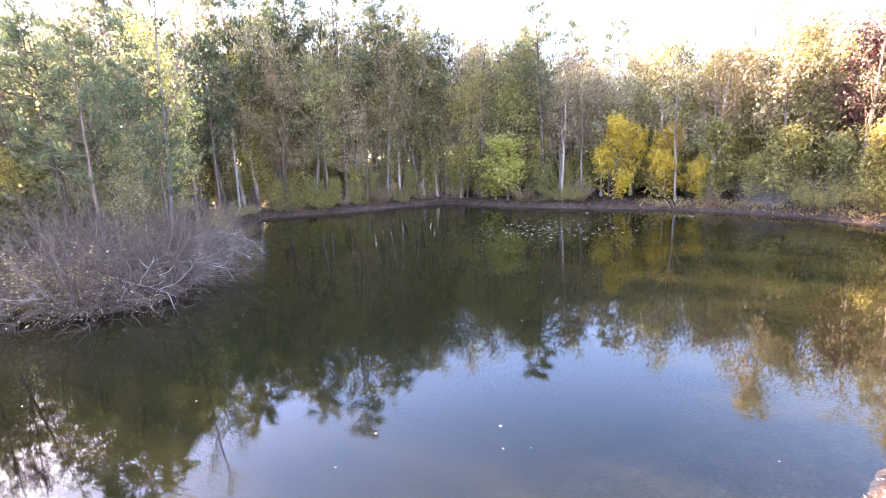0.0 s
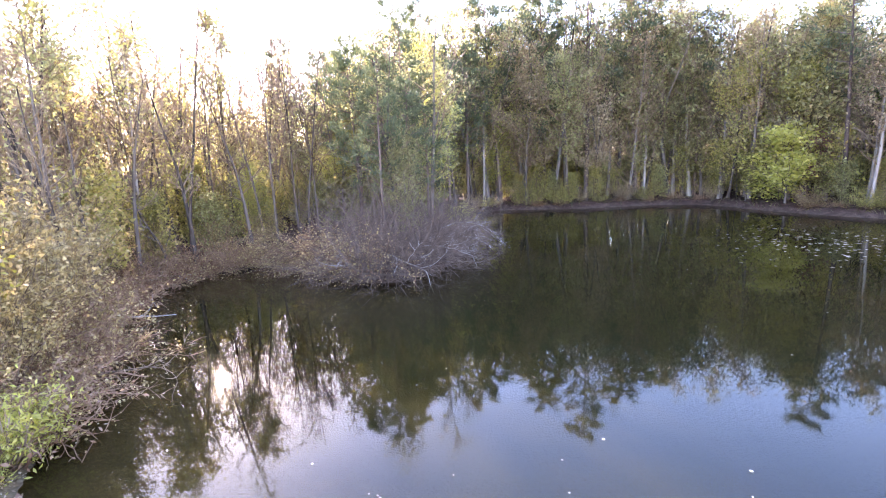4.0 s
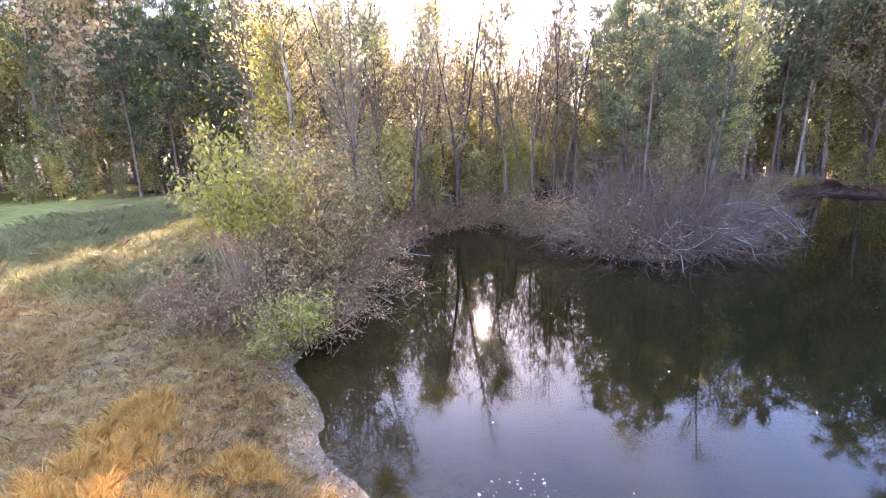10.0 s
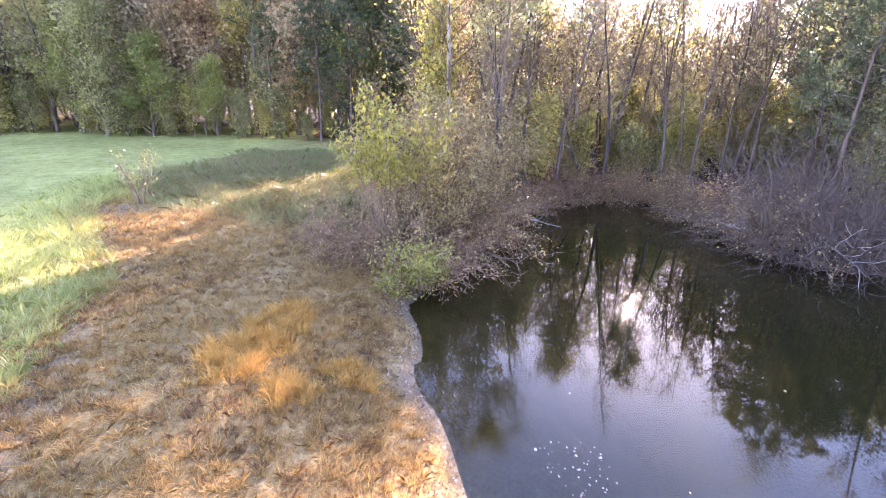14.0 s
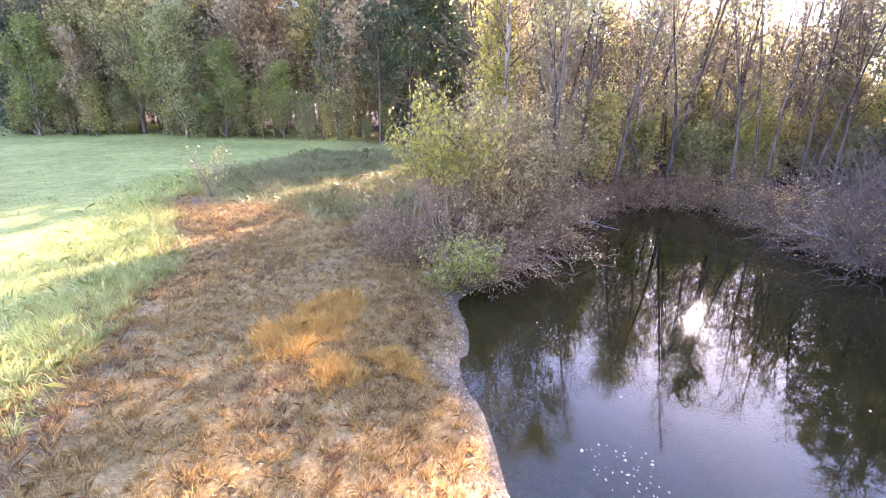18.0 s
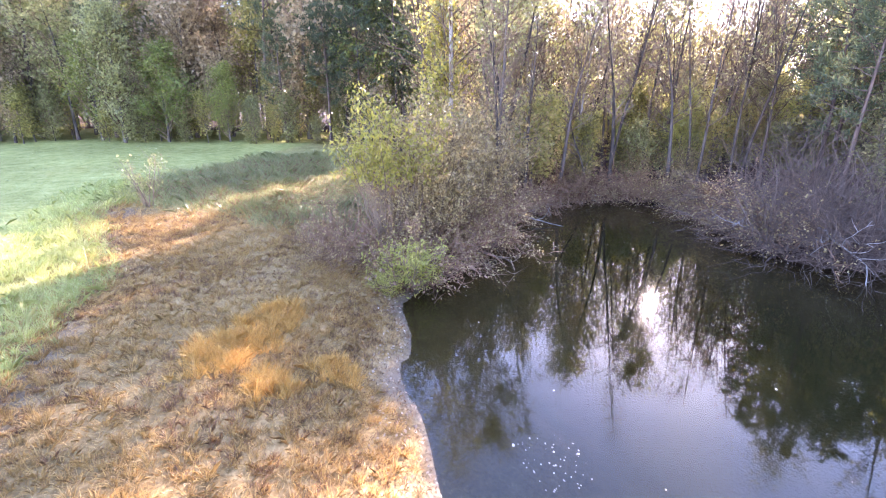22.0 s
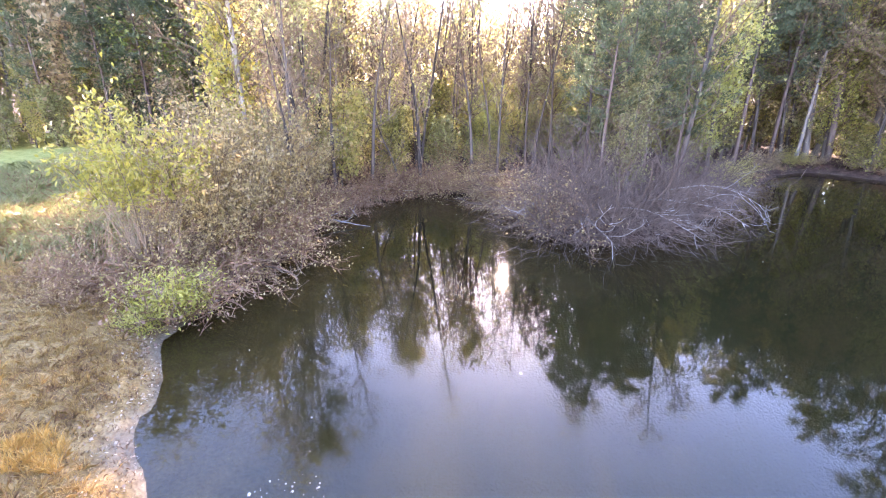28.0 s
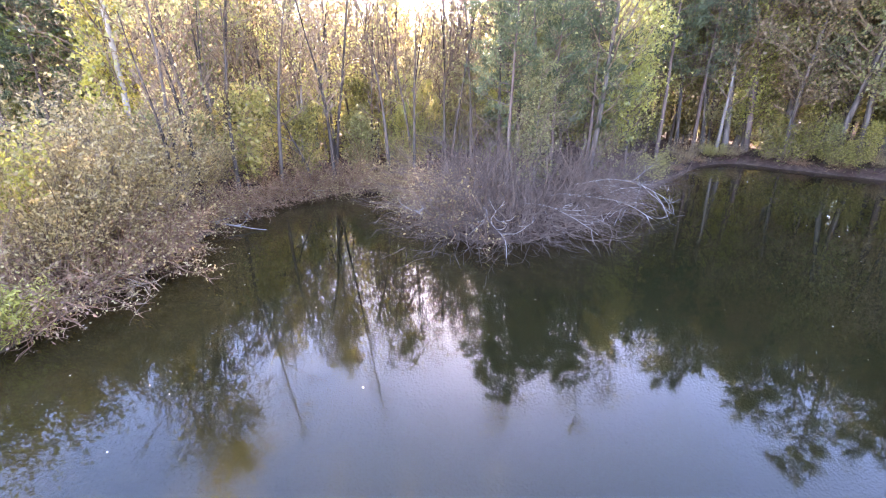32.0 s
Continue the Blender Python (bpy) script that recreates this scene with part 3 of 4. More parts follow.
SMALL = [hardwood(41, 6, 0.06, 2300, LEAF_YG, "small understorey tree with yellow-green leaves", "understorey_tree", low=0.15, spread=0.28, leaf_len=0.21, limb_count=18),
         hardwood(42, 5, 0.05, 2200, LEAF_OLIVE, "small understorey tree with olive leaves", "understorey_tree", low=0.12, spread=0.3, leaf_len=0.20, limb_count=18),
         hardwood(43, 7, 0.06, 1700, LEAF_YG, "slim sapling with sparse yellow leaves", "understorey_tree", low=0.2, spread=0.2, leaf_len=0.19, limb_count=20)]
PINES = [pine(51, 19, 0.20, "tall pine with a bare trunk and high dark crown", 0.55),
         pine(52, 17, 0.18, "pine with layered dark green boughs", 0.38, 5200)]
SAPLING = [hardwood(61, 13, 0.075, 1000, LEAF_YG, "thin leggy sapling with a few yellow leaves", "sapling", spread=0.15, limb_count=20, twigs=8, leaf_len=0.15, bark=BARK_DARK),
           hardwood(62, 12, 0.07, 900, LEAF_LIME, "thin leggy sapling with sparse olive leaves", "sapling", spread=0.17, limb_count=18, twigs=8, leaf_len=0.15, bark=BARK_DARK)]
THIN = [hardwood(63, 15, 0.085, 150, LEAF_YG, "thin dark leafless tree behind the inlet", "thin_tree", low=0.3, spread=0.13, limb_count=26, twigs=6, leaf_len=0.13, bark=BARK_DARK),
        hardwood(64, 13.5, 0.09, 220, LEAF_OLIVE, "crooked dark forked tree bare of leaves behind the inlet", "thin_tree", low=0.28, spread=0.15, limb_count=24, twigs=6, leaf_len=0.13, fork=True, bark=BARK_DARK)]
HIGH = hardwood(65, 16.5, 0.12, 3400, LEAF_OLIVE, "tall tree with a clear dark trunk and high olive crown", "high_crowned_tree", low=0.64, spread=0.17, leaf_len=0.17, limb_count=30, bark=BARK_DARK)
FILL = [hardwood(27, 13, 0.12, 7000, LEAF_DULL, "hardwood tree with dull grey-olive leaves down to its foot", "dull_tree", low=0.08, spread=0.20, leaf_len=0.19, limb_count=36, clump=0.4),
        hardwood(28, 11.5, 0.10, 5200, LEAF_DULL, "thin hardwood tree with dull brownish-olive leaves", "dull_tree", low=0.12, spread=0.20, leaf_len=0.18, limb_count=34, clump=0.35)]
EDGE = [hardwood(24, 13, 0.16, 8000, LEAF_OLIVE, "broad hardwood tree with olive-brown leaves to the ground", "edge_tree", low=0.05, spread=0.30, leaf_len=0.23, limb_count=40, clump=0.4),
        hardwood(25, 14, 0.16, 8000, LEAF_ORANGE, "broad hardwood tree with faded orange leaves", "edge_tree", low=0.10, spread=0.28, leaf_len=0.23, limb_count=40, clump=0.4),
        hardwood(26, 12, 0.16, 8000, LEAF_GREEN, "broad hardwood tree with dull green leaves to the ground", "edge_tree", low=0.04, spread=0.30, leaf_len=0.23, limb_count=40, clump=0.4)]
SUNNY = [hardwood(33, 12, 0.11, 5500, LEAF_LIME, "hardwood tree with sunlit lime-yellow leaves", "lime_tree", low=0.15, spread=0.24, leaf_len=0.18, limb_count=30),
         hardwood(34, 13, 0.12, 5000, LEAF_PEACH, "hardwood tree with pale peach-coloured leaves", "peach_tree", bark=BARK_PALE, low=0.2, spread=0.24, leaf_len=0.18, limb_count=30),
         hardwood(35, 13, 0.12, 900, LEAF_PEACH, "pale grey tree with only a few peach leaves", "bare_tree", bark=BARK_PALE, low=0.25, spread=0.2, leaf_len=0.12)]
CEDARS = [cedar(71, 9, "dark green cedar branched down to the ground")]


def scatter(count, box, keep, gap, seed, tries=40):
    """Places inside box for which keep(x, y, d) holds, none nearer than gap to another."""
    r = np.random.default_rng(seed)
    cx, cy = r.uniform(box[0], box[1], count * tries), r.uniform(box[2], box[3], count * tries)
    ok = keep(cx, cy, shore_distance(cx, cy))
    out = []
    for x, y in zip(cx[ok], cy[ok]):
        if all((x - a) ** 2 + (y - c) ** 2 > gap * gap for a, c in out):
            out.append((x, y))
            if len(out) == count:
                break
    return out, r


def in_front(x, y):
    """Places that would hide one of the bright trees of the far bank from the open side."""
    near = np.hypot(x, y) < 45.5
    return near & (np.minimum(np.abs(np.arctan2(x, y) - 0.388), np.abs(np.arctan2(x, y) - 0.486)) < 0.055) | (np.hypot(x, y) < 47.5) & (np.abs(np.arctan2(x, y) - 0.141) < 0.07)


def plant_wood(places, r, stock, weights, sizes=(0.8, 1.15)):
    for x, y in places:
        t = stock[r.choice(len(stock), p=np.array(weights) / sum(weights))]
        s = r.uniform(*sizes) * (0.86 if t in PINES else 1)
        put(t, x, y, r.uniform(0, 360), s, s * r.uniform(0.9, 1.12), lean=(r.normal(0, 1.5), r.normal(0, 1.5)))


# far shore, from the west corner round to the east
spots, r = scatter(88, (-34, 12, 44, 66), lambda x, y, d: (d > 1.6) & (d < 18) & ~in_front(x, y), 2.5, 101)
for x, y in spots:
    k = 1.36 if x < 0 else 1.3
    plant_wood([(x, y)], r, BARE + OLIVE + ORANGE + PINES, [6, 6, 6, 2.5, 3, 2, 3, 0.4, 0.8, 3.5], (0.82 * k, 0.95 * k))
spots, r = scatter(70, (10, 54, 26, 72), lambda x, y, d: (d > 1.6) & (d < 24) & (y > 70 - 1.35 * x) & ~in_front(x, y), 2.6, 121)
plant_wood(spots, r, SUNNY + BARE + PINES[1:] + OLIVE[1:2], [3, 4, 5, 2, 2, 2, 1.5, 2.5], (0.85, 1.2))
spots, r = scatter(80, (-20, 44, 26, 64), lambda x, y, d: (d > 0.8) & (d < 7) & (y > 30) & ((x > -9) | (y > 45)) & ~in_front(x, y), 1.3, 102)
plant_wood(spots, r, SMALL, [3, 3, 2], (0.45, 0.95))
# a tall front row at the western end
spots, r = scatter(16, (-16, 4, 46, 56), lambda x, y, d: (d > 1.8) & (d < 7), 1.9, 109)
plant_wood(spots, r, BARE + PINES, [2, 2, 3, 2, 4], (1.25, 1.5))
# leafy trees that close the wood behind the front rows
spots, r = scatter(24, (-44, 14, 46, 68), lambda x, y, d: (d > 2.6) & (d < 15) & ~in_front(x, y), 2.2, 132)
plant_wood(spots, r, FILL + OLIVE[:1], [4, 4, 1], (1.05, 1.4))
spots, r = scatter(34, (10, 54, 28, 70), lambda x, y, d: (d > 4) & (d < 18) & (y > 70 - 1.35 * x) & ~in_front(x, y), 2.6, 133)
plant_wood(spots, r, FILL + OLIVE[1:], [4, 4, 2, 2], (0.75, 1.1))
spots, r = scatter(20, (-48, -14.5, 21, 50), lambda x, y, d: (d > 3) & (0.57 * x + 0.82 * y > 12), 2.4, 134)
plant_wood(spots, r, FILL + OLIVE[:2] + SUNNY[:1], [2, 3, 1, 3, 2], (0.6, 1.05))
# bare trees in front of them, near the water
spots, r = scatter(46, (-20, 36, 36, 58), lambda x, y, d: (d > 1.3) & (d < 6.5) & ((x > -9) | (y > 46)) & ~in_front(x, y), 1.7, 137)
for x, y in spots:
    k = 1.3 if x < 8 else 1.05
    plant_wood([(x, y)], r, BARE + SAPLING[:1] + THIN[1:], [3, 3, 3, 1.5, 0] if x > -5 else [0, 0, 3, 2, 3], (0.88 * k, 1.05 * k))
# the wooded spit beside the inlet
def sunward(x, y):
    """How far a place lies to the north of the line from the first viewpoint towards the sun."""
    return 0.57 * x + 0.82 * y


spots, r = scatter(52, (-42, -13, 19, 48), lambda x, y, d: (d > 2.2) & (x < -14.6) & (sunward(x, y) > 9.4), 2.4, 103)
for x, y in spots:
    if y < 29:
        plant_wood([(x, y)], r, OLIVE + THIN + BARE[2:] + PINES + SMALL, [3, 2, 0.4, 2.5, 2.5, 2, 4, 5, 2, 2.5, 2], (0.75, 1.0))
    else:
        plant_wood([(x, y)], r, OLIVE[1:2] + SUNNY[:1] + BARE[2:] + THIN + SAPLING + PINES[1:] + SMALL, [3, 2, 1.5, 1.5, 1.5, 3, 3, 3, 3, 1, 2], (0.95, 1.3))
# thin wood behind the inlet, open to the low sun
spots, r = scatter(76, (-46, -20, 5, 32), lambda x, y, d: (d > 1.2) & (x < -20.8) & (sunward(x, y) > -13) & (sunward(x, y) < 10.0) & ((sunward(x, y) > -3) | (x > -31)), 2.2, 106)
for x, y in spots:
    k = 1.0 if -9 < sunward(x, y) < 2.5 else 1.1
    if -10 < sunward(x, y) < -1 and r.uniform() < 0.45:
        continue
    if -1.0 < sunward(x, y) < 10.0:
        if r.uniform() < 0.85:
            plant_wood([(x, y)], r, THIN, [1, 1], (0.85, 1.1))
    else:
        plant_wood([(x, y)], r, SAPLING + THIN, [1, 1, 0.5, 0.5], (0.85 * k, 1.15 * k))
spots, r = scatter(18, (-46, -20, 8, 34), lambda x, y, d: (d > 1.5) & (x < -21.5) & (sunward(x, y) < 8.6) & (sunward(x, y) > 4.0), 2.0, 126)
plant_wood(spots[:9], r, THIN, [2, 2], (0.85, 1.1))
spots, r = scatter(84, (-44, -20, 6, 32), lambda x, y, d: (d > 1.5) & (x < -22.5) & (sunward(x, y) > -11) & (sunward(x, y) < 9), 2.0, 108)
plant_wood(spots, r, SMALL, [4, 2, 3], (0.42, 0.9))
spots, r = scatter(6, (-42, -22, 5, 26), lambda x, y, d: (d > 2) & (x < -22.5) & (sunward(x, y) > -0.5) & (sunward(x, y) < 4), 2.6, 127)
plant_wood(spots[:3], r, THIN, [1, 1], (0.9, 1.1))
spots, r = scatter(12, (-32, -12, 45, 58), lambda x, y, d: (d > 2.5) & (d < 9), 2.2, 128)
plant_wood(spots, r, OLIVE[:2] + SUNNY[:1] + SAPLING + PINES[1:], [2, 3, 3, 2, 2, 3], (1.35, 1.65))
# taller trees further back towards the sun
spots, r = scatter(26, (-66, -42, 12, 46), lambda x, y, d: (sunward(x, y) > -14) & (sunward(x, y) < 5), 2.6, 129)
plant_wood(spots, r, THIN + SAPLING + OLIVE[1:2], [2, 2, 3, 3, 1.5], (0.85, 1.05))
spots, r = scatter(6, (-33, -23.5, 5, 16), lambda x, y, d: (d > 2) & (sunward(x, y) > -11) & (sunward(x, y) < -0.5), 2.6, 130)
plant_wood(spots, r, BARE[:2] + SAPLING[:1], [2, 2, 2], (0.7, 0.88))
# wood round the meadow
spots, r = scatter(105, (-68, -26, -48, 6), lambda x, y, d: (x < np.interp(y, [-48, -30, -10, 0, 4, 6], [-47, -44, -43, -41, -40, -39])) & (y > 0.77 * x), 2.4, 104)
plant_wood(spots, r, OLIVE + ORANGE + PINES + EDGE + BARE[:1], [3, 3, 1, 3, 0.4, 2.5, 3, 3.0, 3.2, 1.4, 2], (0.95, 1.3))
spots, r = scatter(45, (-50, -26, -46, 4), lambda x, y, d: (np.abs(x - np.interp(y, [-48, -30, -10, 0, 4], [-46.5, -43.5, -42.5, -40.5, -39.5])) < 1.6) & (y > 0.77 * x), 1.2, 107)
plant_wood(spots, r, SMALL + EDGE, [2, 3, 1, 1.4, 0.8, 1.4], (0.45, 0.9))
# high-crowned trees behind the inlet
for x, y, a, s in ((-19.0, 7.8, 120, 0.75), (-26.6, 21.2, 230, 0.95), (-33.0, 19.4, 60, 1.1)):
    put(HIGH, x, y, a, s)
# leafy trees of middling height and tall thin ones between them
spots, r = scatter(18, (-40, -23.5, 12, 40), lambda x, y, d: (d > 1.5) & (sunward(x, y) > 2.5) & (sunward(x, y) < 10.5), 2.2, 138)
plant_wood(spots, r, FILL[1:] + OLIVE[1:2] + SUNNY[:1], [2, 3, 2], (0.48, 0.66))
spots, r = scatter(18, (-48, -26, 8, 44), lambda x, y, d: (sunward(x, y) > -7) & (sunward(x, y) < 9), 2.2, 139)
plant_wood(spots, r, THIN + SAPLING, [2, 2, 1, 1], (1.1, 1.35))
# slim trees whose shadows lie across the open bank
spots, r = scatter(15, (-44, -23, 3, 30), lambda x, y, d: (d > 1.5) & (sunward(x, y) > -9.5) & (sunward(x, y) < -1.4), 2.0, 135)
plant_wood(spots, r, SAPLING + THIN + BARE[:2], [3, 3, 2, 2, 1.5, 1.5], (0.95, 1.2))
# the dark wood that shades the far meadow
spots, r = scatter(52, (-70, -40, 2, 22), lambda x, y, d: (sunward(x, y) < -14.5) & (sunward(x, y) > -24) & (x < -41), 2.3, 131)
plant_wood(spots, r, PINES + EDGE + OLIVE + CEDARS, [4, 6, 2, 1, 2, 2, 1, 2, 1], (0.95, 1.2))
# east shore
spots, r = scatter(30, (24, 54, 0, 36), lambda x, y, d: (d > 3) & (d < 22), 3.2, 105)
plant_wood(spots, r, SUNNY + ORANGE[1:] + BARE[1:2], [5, 5, 5, 0.4, 2], (0.9, 1.2))
spots, r = scatter(16, (22, 36, 8, 36), lambda x, y, d: (d > 1) & (d < 5), 2.0, 119)
plant_wood(spots, r, SMALL, [3, 1, 3], (0.7, 1.1))


def far_woods(seed, count, box, keep, label, mat, low, high, wide=0.2, leafy=62):
    """Many distant trees as one mass: thin trunks under clouds of leaves."""
    spots, r = scatter(count, box, keep, 2.4, seed)
    trunks, pos = [], []
    for x, y in spots:
        h, z = r.uniform(low, high), gz(x, y)
        trunks.append((bent((x, y, z), (0, 0, 1), h, r, 4, 0.03), np.linspace(0.16, 0.03, 5)))
        hub = trunks[-1][0]
        for i in range(11):
            f = 0.12 + 0.86 * (i + r.uniform(0, 1)) / 11
            q = min(int(f * 4), 3)
            start = hub[q] + (hub[q + 1] - hub[q]) * (f * 4 - q)
            reach = h * wide * math.sin(math.pi * min(1, 0.2 + 0.75 * f)) * r.uniform(0.6, 1.25)
            th = 2.4 * i + r.normal(0, 0.4)
            limb = bent(start, (math.cos(th), math.sin(th), r.uniform(0.2, 0.8)), reach, r, 3, 0.15, 0.3)
            trunks.append((limb, np.linspace(0.05, 0.015, 4)))
            full = int(leafy * r.uniform(0.05, 1) ** 1.3 * 1.6)
            at = limb[r.integers(1, 4, full)]
            pos.append(at + r.normal(0, 0.085 * h ** 0.8, (full, 3)) * (1, 1, 0.75))
    tv, tf = tubes(trunks, 3)
    lv, lf = leaf_cards(np.concatenate(pos), 0.34, 0.19, r, 0.2)
    me = quick_mesh("far_woods", np.concatenate([tv, lv]), np.concatenate([tf, lf + len(tv)]), [BARK, mat])
    me.polygons.foreach_set("material_index", np.r_[np.zeros(len(tf), np.int32), np.ones(len(lf), np.int32)])
    tagged(new("far_woods", me), label, "woods", kind="stuff")


far_woods(111, 70, (14, 75, 58, 90), lambda x, y, d: d > 22, "distant mixed autumn woods beyond the far bank", LEAF_OLIVE, 14, 19)
far_woods(116, 70, (-50, 14, 66, 92), lambda x, y, d: d > 22, "distant thin autumn woods beyond the far bank", LEAF_OLIVE, 9, 13)
far_woods(122, 60, (8, 60, 34, 72), lambda x, y, d: (d > 9) & (d < 24), "sunlit autumn woods behind the far bank", LEAF_PEACH, 10, 14, 0.17)
far_woods(123, 40, (6, 60, 34, 76), lambda x, y, d: (d > 7) & (d < 24), "yellow-green woods behind the far bank", LEAF_YG, 8, 13, 0.17)
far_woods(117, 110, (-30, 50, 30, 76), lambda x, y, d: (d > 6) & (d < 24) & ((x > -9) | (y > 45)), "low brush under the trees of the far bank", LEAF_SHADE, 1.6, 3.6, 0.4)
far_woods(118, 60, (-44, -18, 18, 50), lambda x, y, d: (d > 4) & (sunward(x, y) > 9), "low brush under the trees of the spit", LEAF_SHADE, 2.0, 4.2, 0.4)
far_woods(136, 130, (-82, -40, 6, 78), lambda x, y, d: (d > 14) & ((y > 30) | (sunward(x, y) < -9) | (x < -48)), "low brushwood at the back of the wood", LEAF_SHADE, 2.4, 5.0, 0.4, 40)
far_woods(112, 130, (-88, -47, 2, 70), lambda x, y, d: d > 24, "distant sunlit woods with olive-yellow leaves", LEAF_YG, 9, 13, 0.24)
far_woods(113, 90, (-95, -60, -75, 6), lambda x, y, d: (d > 24) & (y > 0.8 * x), "distant dull green woods beyond the meadow", LEAF_OLIVE, 11, 16)
far_woods(114, 60, (48, 78, -10, 70), lambda x, y, d: d > 18, "distant orange autumn woods", LEAF_ORANGE, 10, 15)
far_woods(115, 90, (-190, -120, -190, -70), lambda x, y, d: (y < 0.72 * x) & (np.hypot(x, y) > 165), "far tree line at the end of the meadow", LEAF_YG, 12, 19, 0.3)

# single trees that stand out
green_tree = hardwood(81, 6.2, 0.08, 6500, LEAF_FRESH, "rounded green-yellow tree leaning over the far bank", "shore_tree", low=0.06, spread=0.5, leaf_len=0.22, limb_count=34, clump=0.3)
put(green_tree, 8.3, 46.0, 0, 1.3, 0.95)
gold_tree = hardwood(82, 7.4, 0.08, 6000, LEAF_YELLOW, "bright yellow autumn tree on the far bank", "golden_tree", low=0.06, spread=0.30, leaf_len=0.22, limb_count=34, clump=0.3)
put(gold_tree, 16.8, 41.0)
put(gold_tree, 20.6, 39.0, 80, 0.95, 0.85)
put(gold_tree, 22.6, 36.6, 200, 0.6, 0.5)
put(ORANGE[1], 11.0, 47.0, 30, 0.6)
pale_tree = hardwood(83, 14, 0.10, 1500, LEAF_PEACH, "tall pale sycamore nearly bare of leaves on the far bank", "pale_tree", bark=BARK_PALE, fork=True, low=0.25, limb_count=40)
put(pale_tree, 20.9, 37.9)
put(pale_tree, 17.2, 43.0, 120, 0.85)
put(PINES[1], 17.4, 53.3, 20, 1.04)
put(PINES[1], 21.2, 50.6, 140, 1.0)
for x, y, a, s in ((-14.3, 21.0, 0, 0.62), (-13.7, 23.2, 70, 0.56), (-16.8, 22.4, 150, 0.66), (-14.4, 26.4, 210, 0.6), (-17.6, 26.0, 300, 0.7)):
    put(PINES[1], x, y, a, s)
put(OLIVE[0], -15.2, 24.4, 30, 0.72)
put(FILL[1], -13.4, 21.8, 110, 0.6)
put(PINES[0], -20.5, 34.0, 50, 0.95)
put(PINES[1], -17.8, 30.0, 90, 0.85)
put(PINES[1], -19.0, 25.5, 200, 0.75)
spire = hardwood(84, 11, 0.09, 2900, LEAF_WILLOW, "slender yellow-leaved poplar behind the willow", "poplar", low=0.2, spread=0.13, leaf_len=0.22, limb_count=34, clump=0.3)
put(spire, -23.2, 5.9)
for x, y, a, s in ((-27.0, 10.0, 20, 0.9), (-29.5, 13.0, 140, 0.95), (-26.0, 7.6, 260, 0.8), (-33.0, 15.0, 70, 1.05)):
    put(BARE[1], x, y, a, s)
for x, y, s in ((-40.0, 2.6, 0.95), (-38.5, 4.6, 0.85), (-41.5, -0.8, 1.0), (-36.5, 6.6, 0.8)):
    put(PINES[1], x, y, 50 * x, s)
put(ORANGE[1], 31.5, 24.5, 40, 1.35)
put(SUNNY[2], 29.5, 27.5, 140, 1.1)
snag = hardwood(85, 11.5, 0.13, 120, LEAF_OLIVE, "dark bare tree at the edge of the inlet", "snag", low=0.35, spread=0.16, limb_count=22, bark=BARK_DARK)
put(snag, -20.6, 8.7)
put(snag, -23.0, 12.6, 130, 0.9)
put(snag, -22.3, 10.4, 250, 0.85)
put(snag, -18.3, 7.6, 60, 0.75)
put(snag, -22.9, 15.6, 20, 0.95)
put(snag, -21.9, 18.6, 310, 0.9)
for x, y, s in ((-38.6, -0.8, 0.62), (-37.8, 1.6, 0.68), (-40.0, 0.6, 0.75), (-41.0, -4.6, 0.6)):
    put(PINES[1], x, y, 40 * x, s * 1.15, s)
for x, y, s in ((-39.8, 1.9, 0.6), (-45.0, -33.5, 1.1)):
    put(CEDARS[0], x, y, 40 * x, s * 1.25, s)

# ---- shrubs ----
willow = shrub(201, 4.9, 3.0, 48, 2700, LEAF_WILLOW, "large willow bush with yellow-green leaves on bare stems", "willow_bush", leaf_len=0.20, leaf_low=0.5, slim=0.4)
put(willow, -13.9, 2.5, 0, 0.85, 0.97)
olive_bush = shrub(202, 4.4, 3.4, 46, 2500, LEAF_BUSH, "tall thin-leaved olive shrub at the water's edge", "alder_bush", leaf_len=0.16, leaf_low=0.22, slim=0.5)
for x, y, a, s in ((-15.2, 3.6, 0, 1.0), (-16.4, 4.8, 140, 1.0), (-18.2, 5.0, 200, 1.15), (-18.6, 6.4, 260, 0.9), (-19.8, 5.4, 310, 1.1), (-22.2, 7.4, 20, 1.1), (-15.0, 4.6, 100, 0.8), (-13.9, 3.9, 40, 0.62), (-16.2, 5.8, 80, 0.72), (-17.6, 6.6, 10, 0.85), (-19.4, 7.2, 50, 0.95), (-20.6, 8.2, 150, 0.8), (-22.8, 9.6, 220, 0.7), (-24.2, 11.6, 20, 0.6), (-23.9, 14.2, 260, 0.5), (-23.6, 17.6, 300, 0.5), (-22.0, 19.6, 90, 0.6)):
    put(olive_bush, x, y, a, s)
brown_bush = [tangle(203, 2.0, 2.6, 80, "low brown shrub with withered leaves over the waterline", leaf_count=1100, leaf=LEAF_BUSH, twig=TWIG_RED, thick=1.3), tangle(213, 1.5, 2.4, 70, "low reddish-brown leafless shrub on the bank", leaf_count=800, leaf=LEAF_RUST, twig=TWIG_RED, thick=1.3)]
for i, (x, y, k) in enumerate(((-13.0, 2.4, 0.95), (-12.9, 1.3, 0.8), (-14.2, 1.2, 0.95), (-13.6, 3.3, 0.9), (-15.6, 5.4, 1.1), (-17.4, 6.6, 1.1), (-23.6, 12.4, 0.8), (-23.8, 15.4, 0.8), (-16.8, 4.8, 1.2), (-13.6, 0.2, 0.6), (-12.2, 0.6, 0.45), (-12.0, 1.9, 0.5))):
    put(brown_bush[i % 2], x, y, 67 * i, k)
r = np.random.default_rng(41)
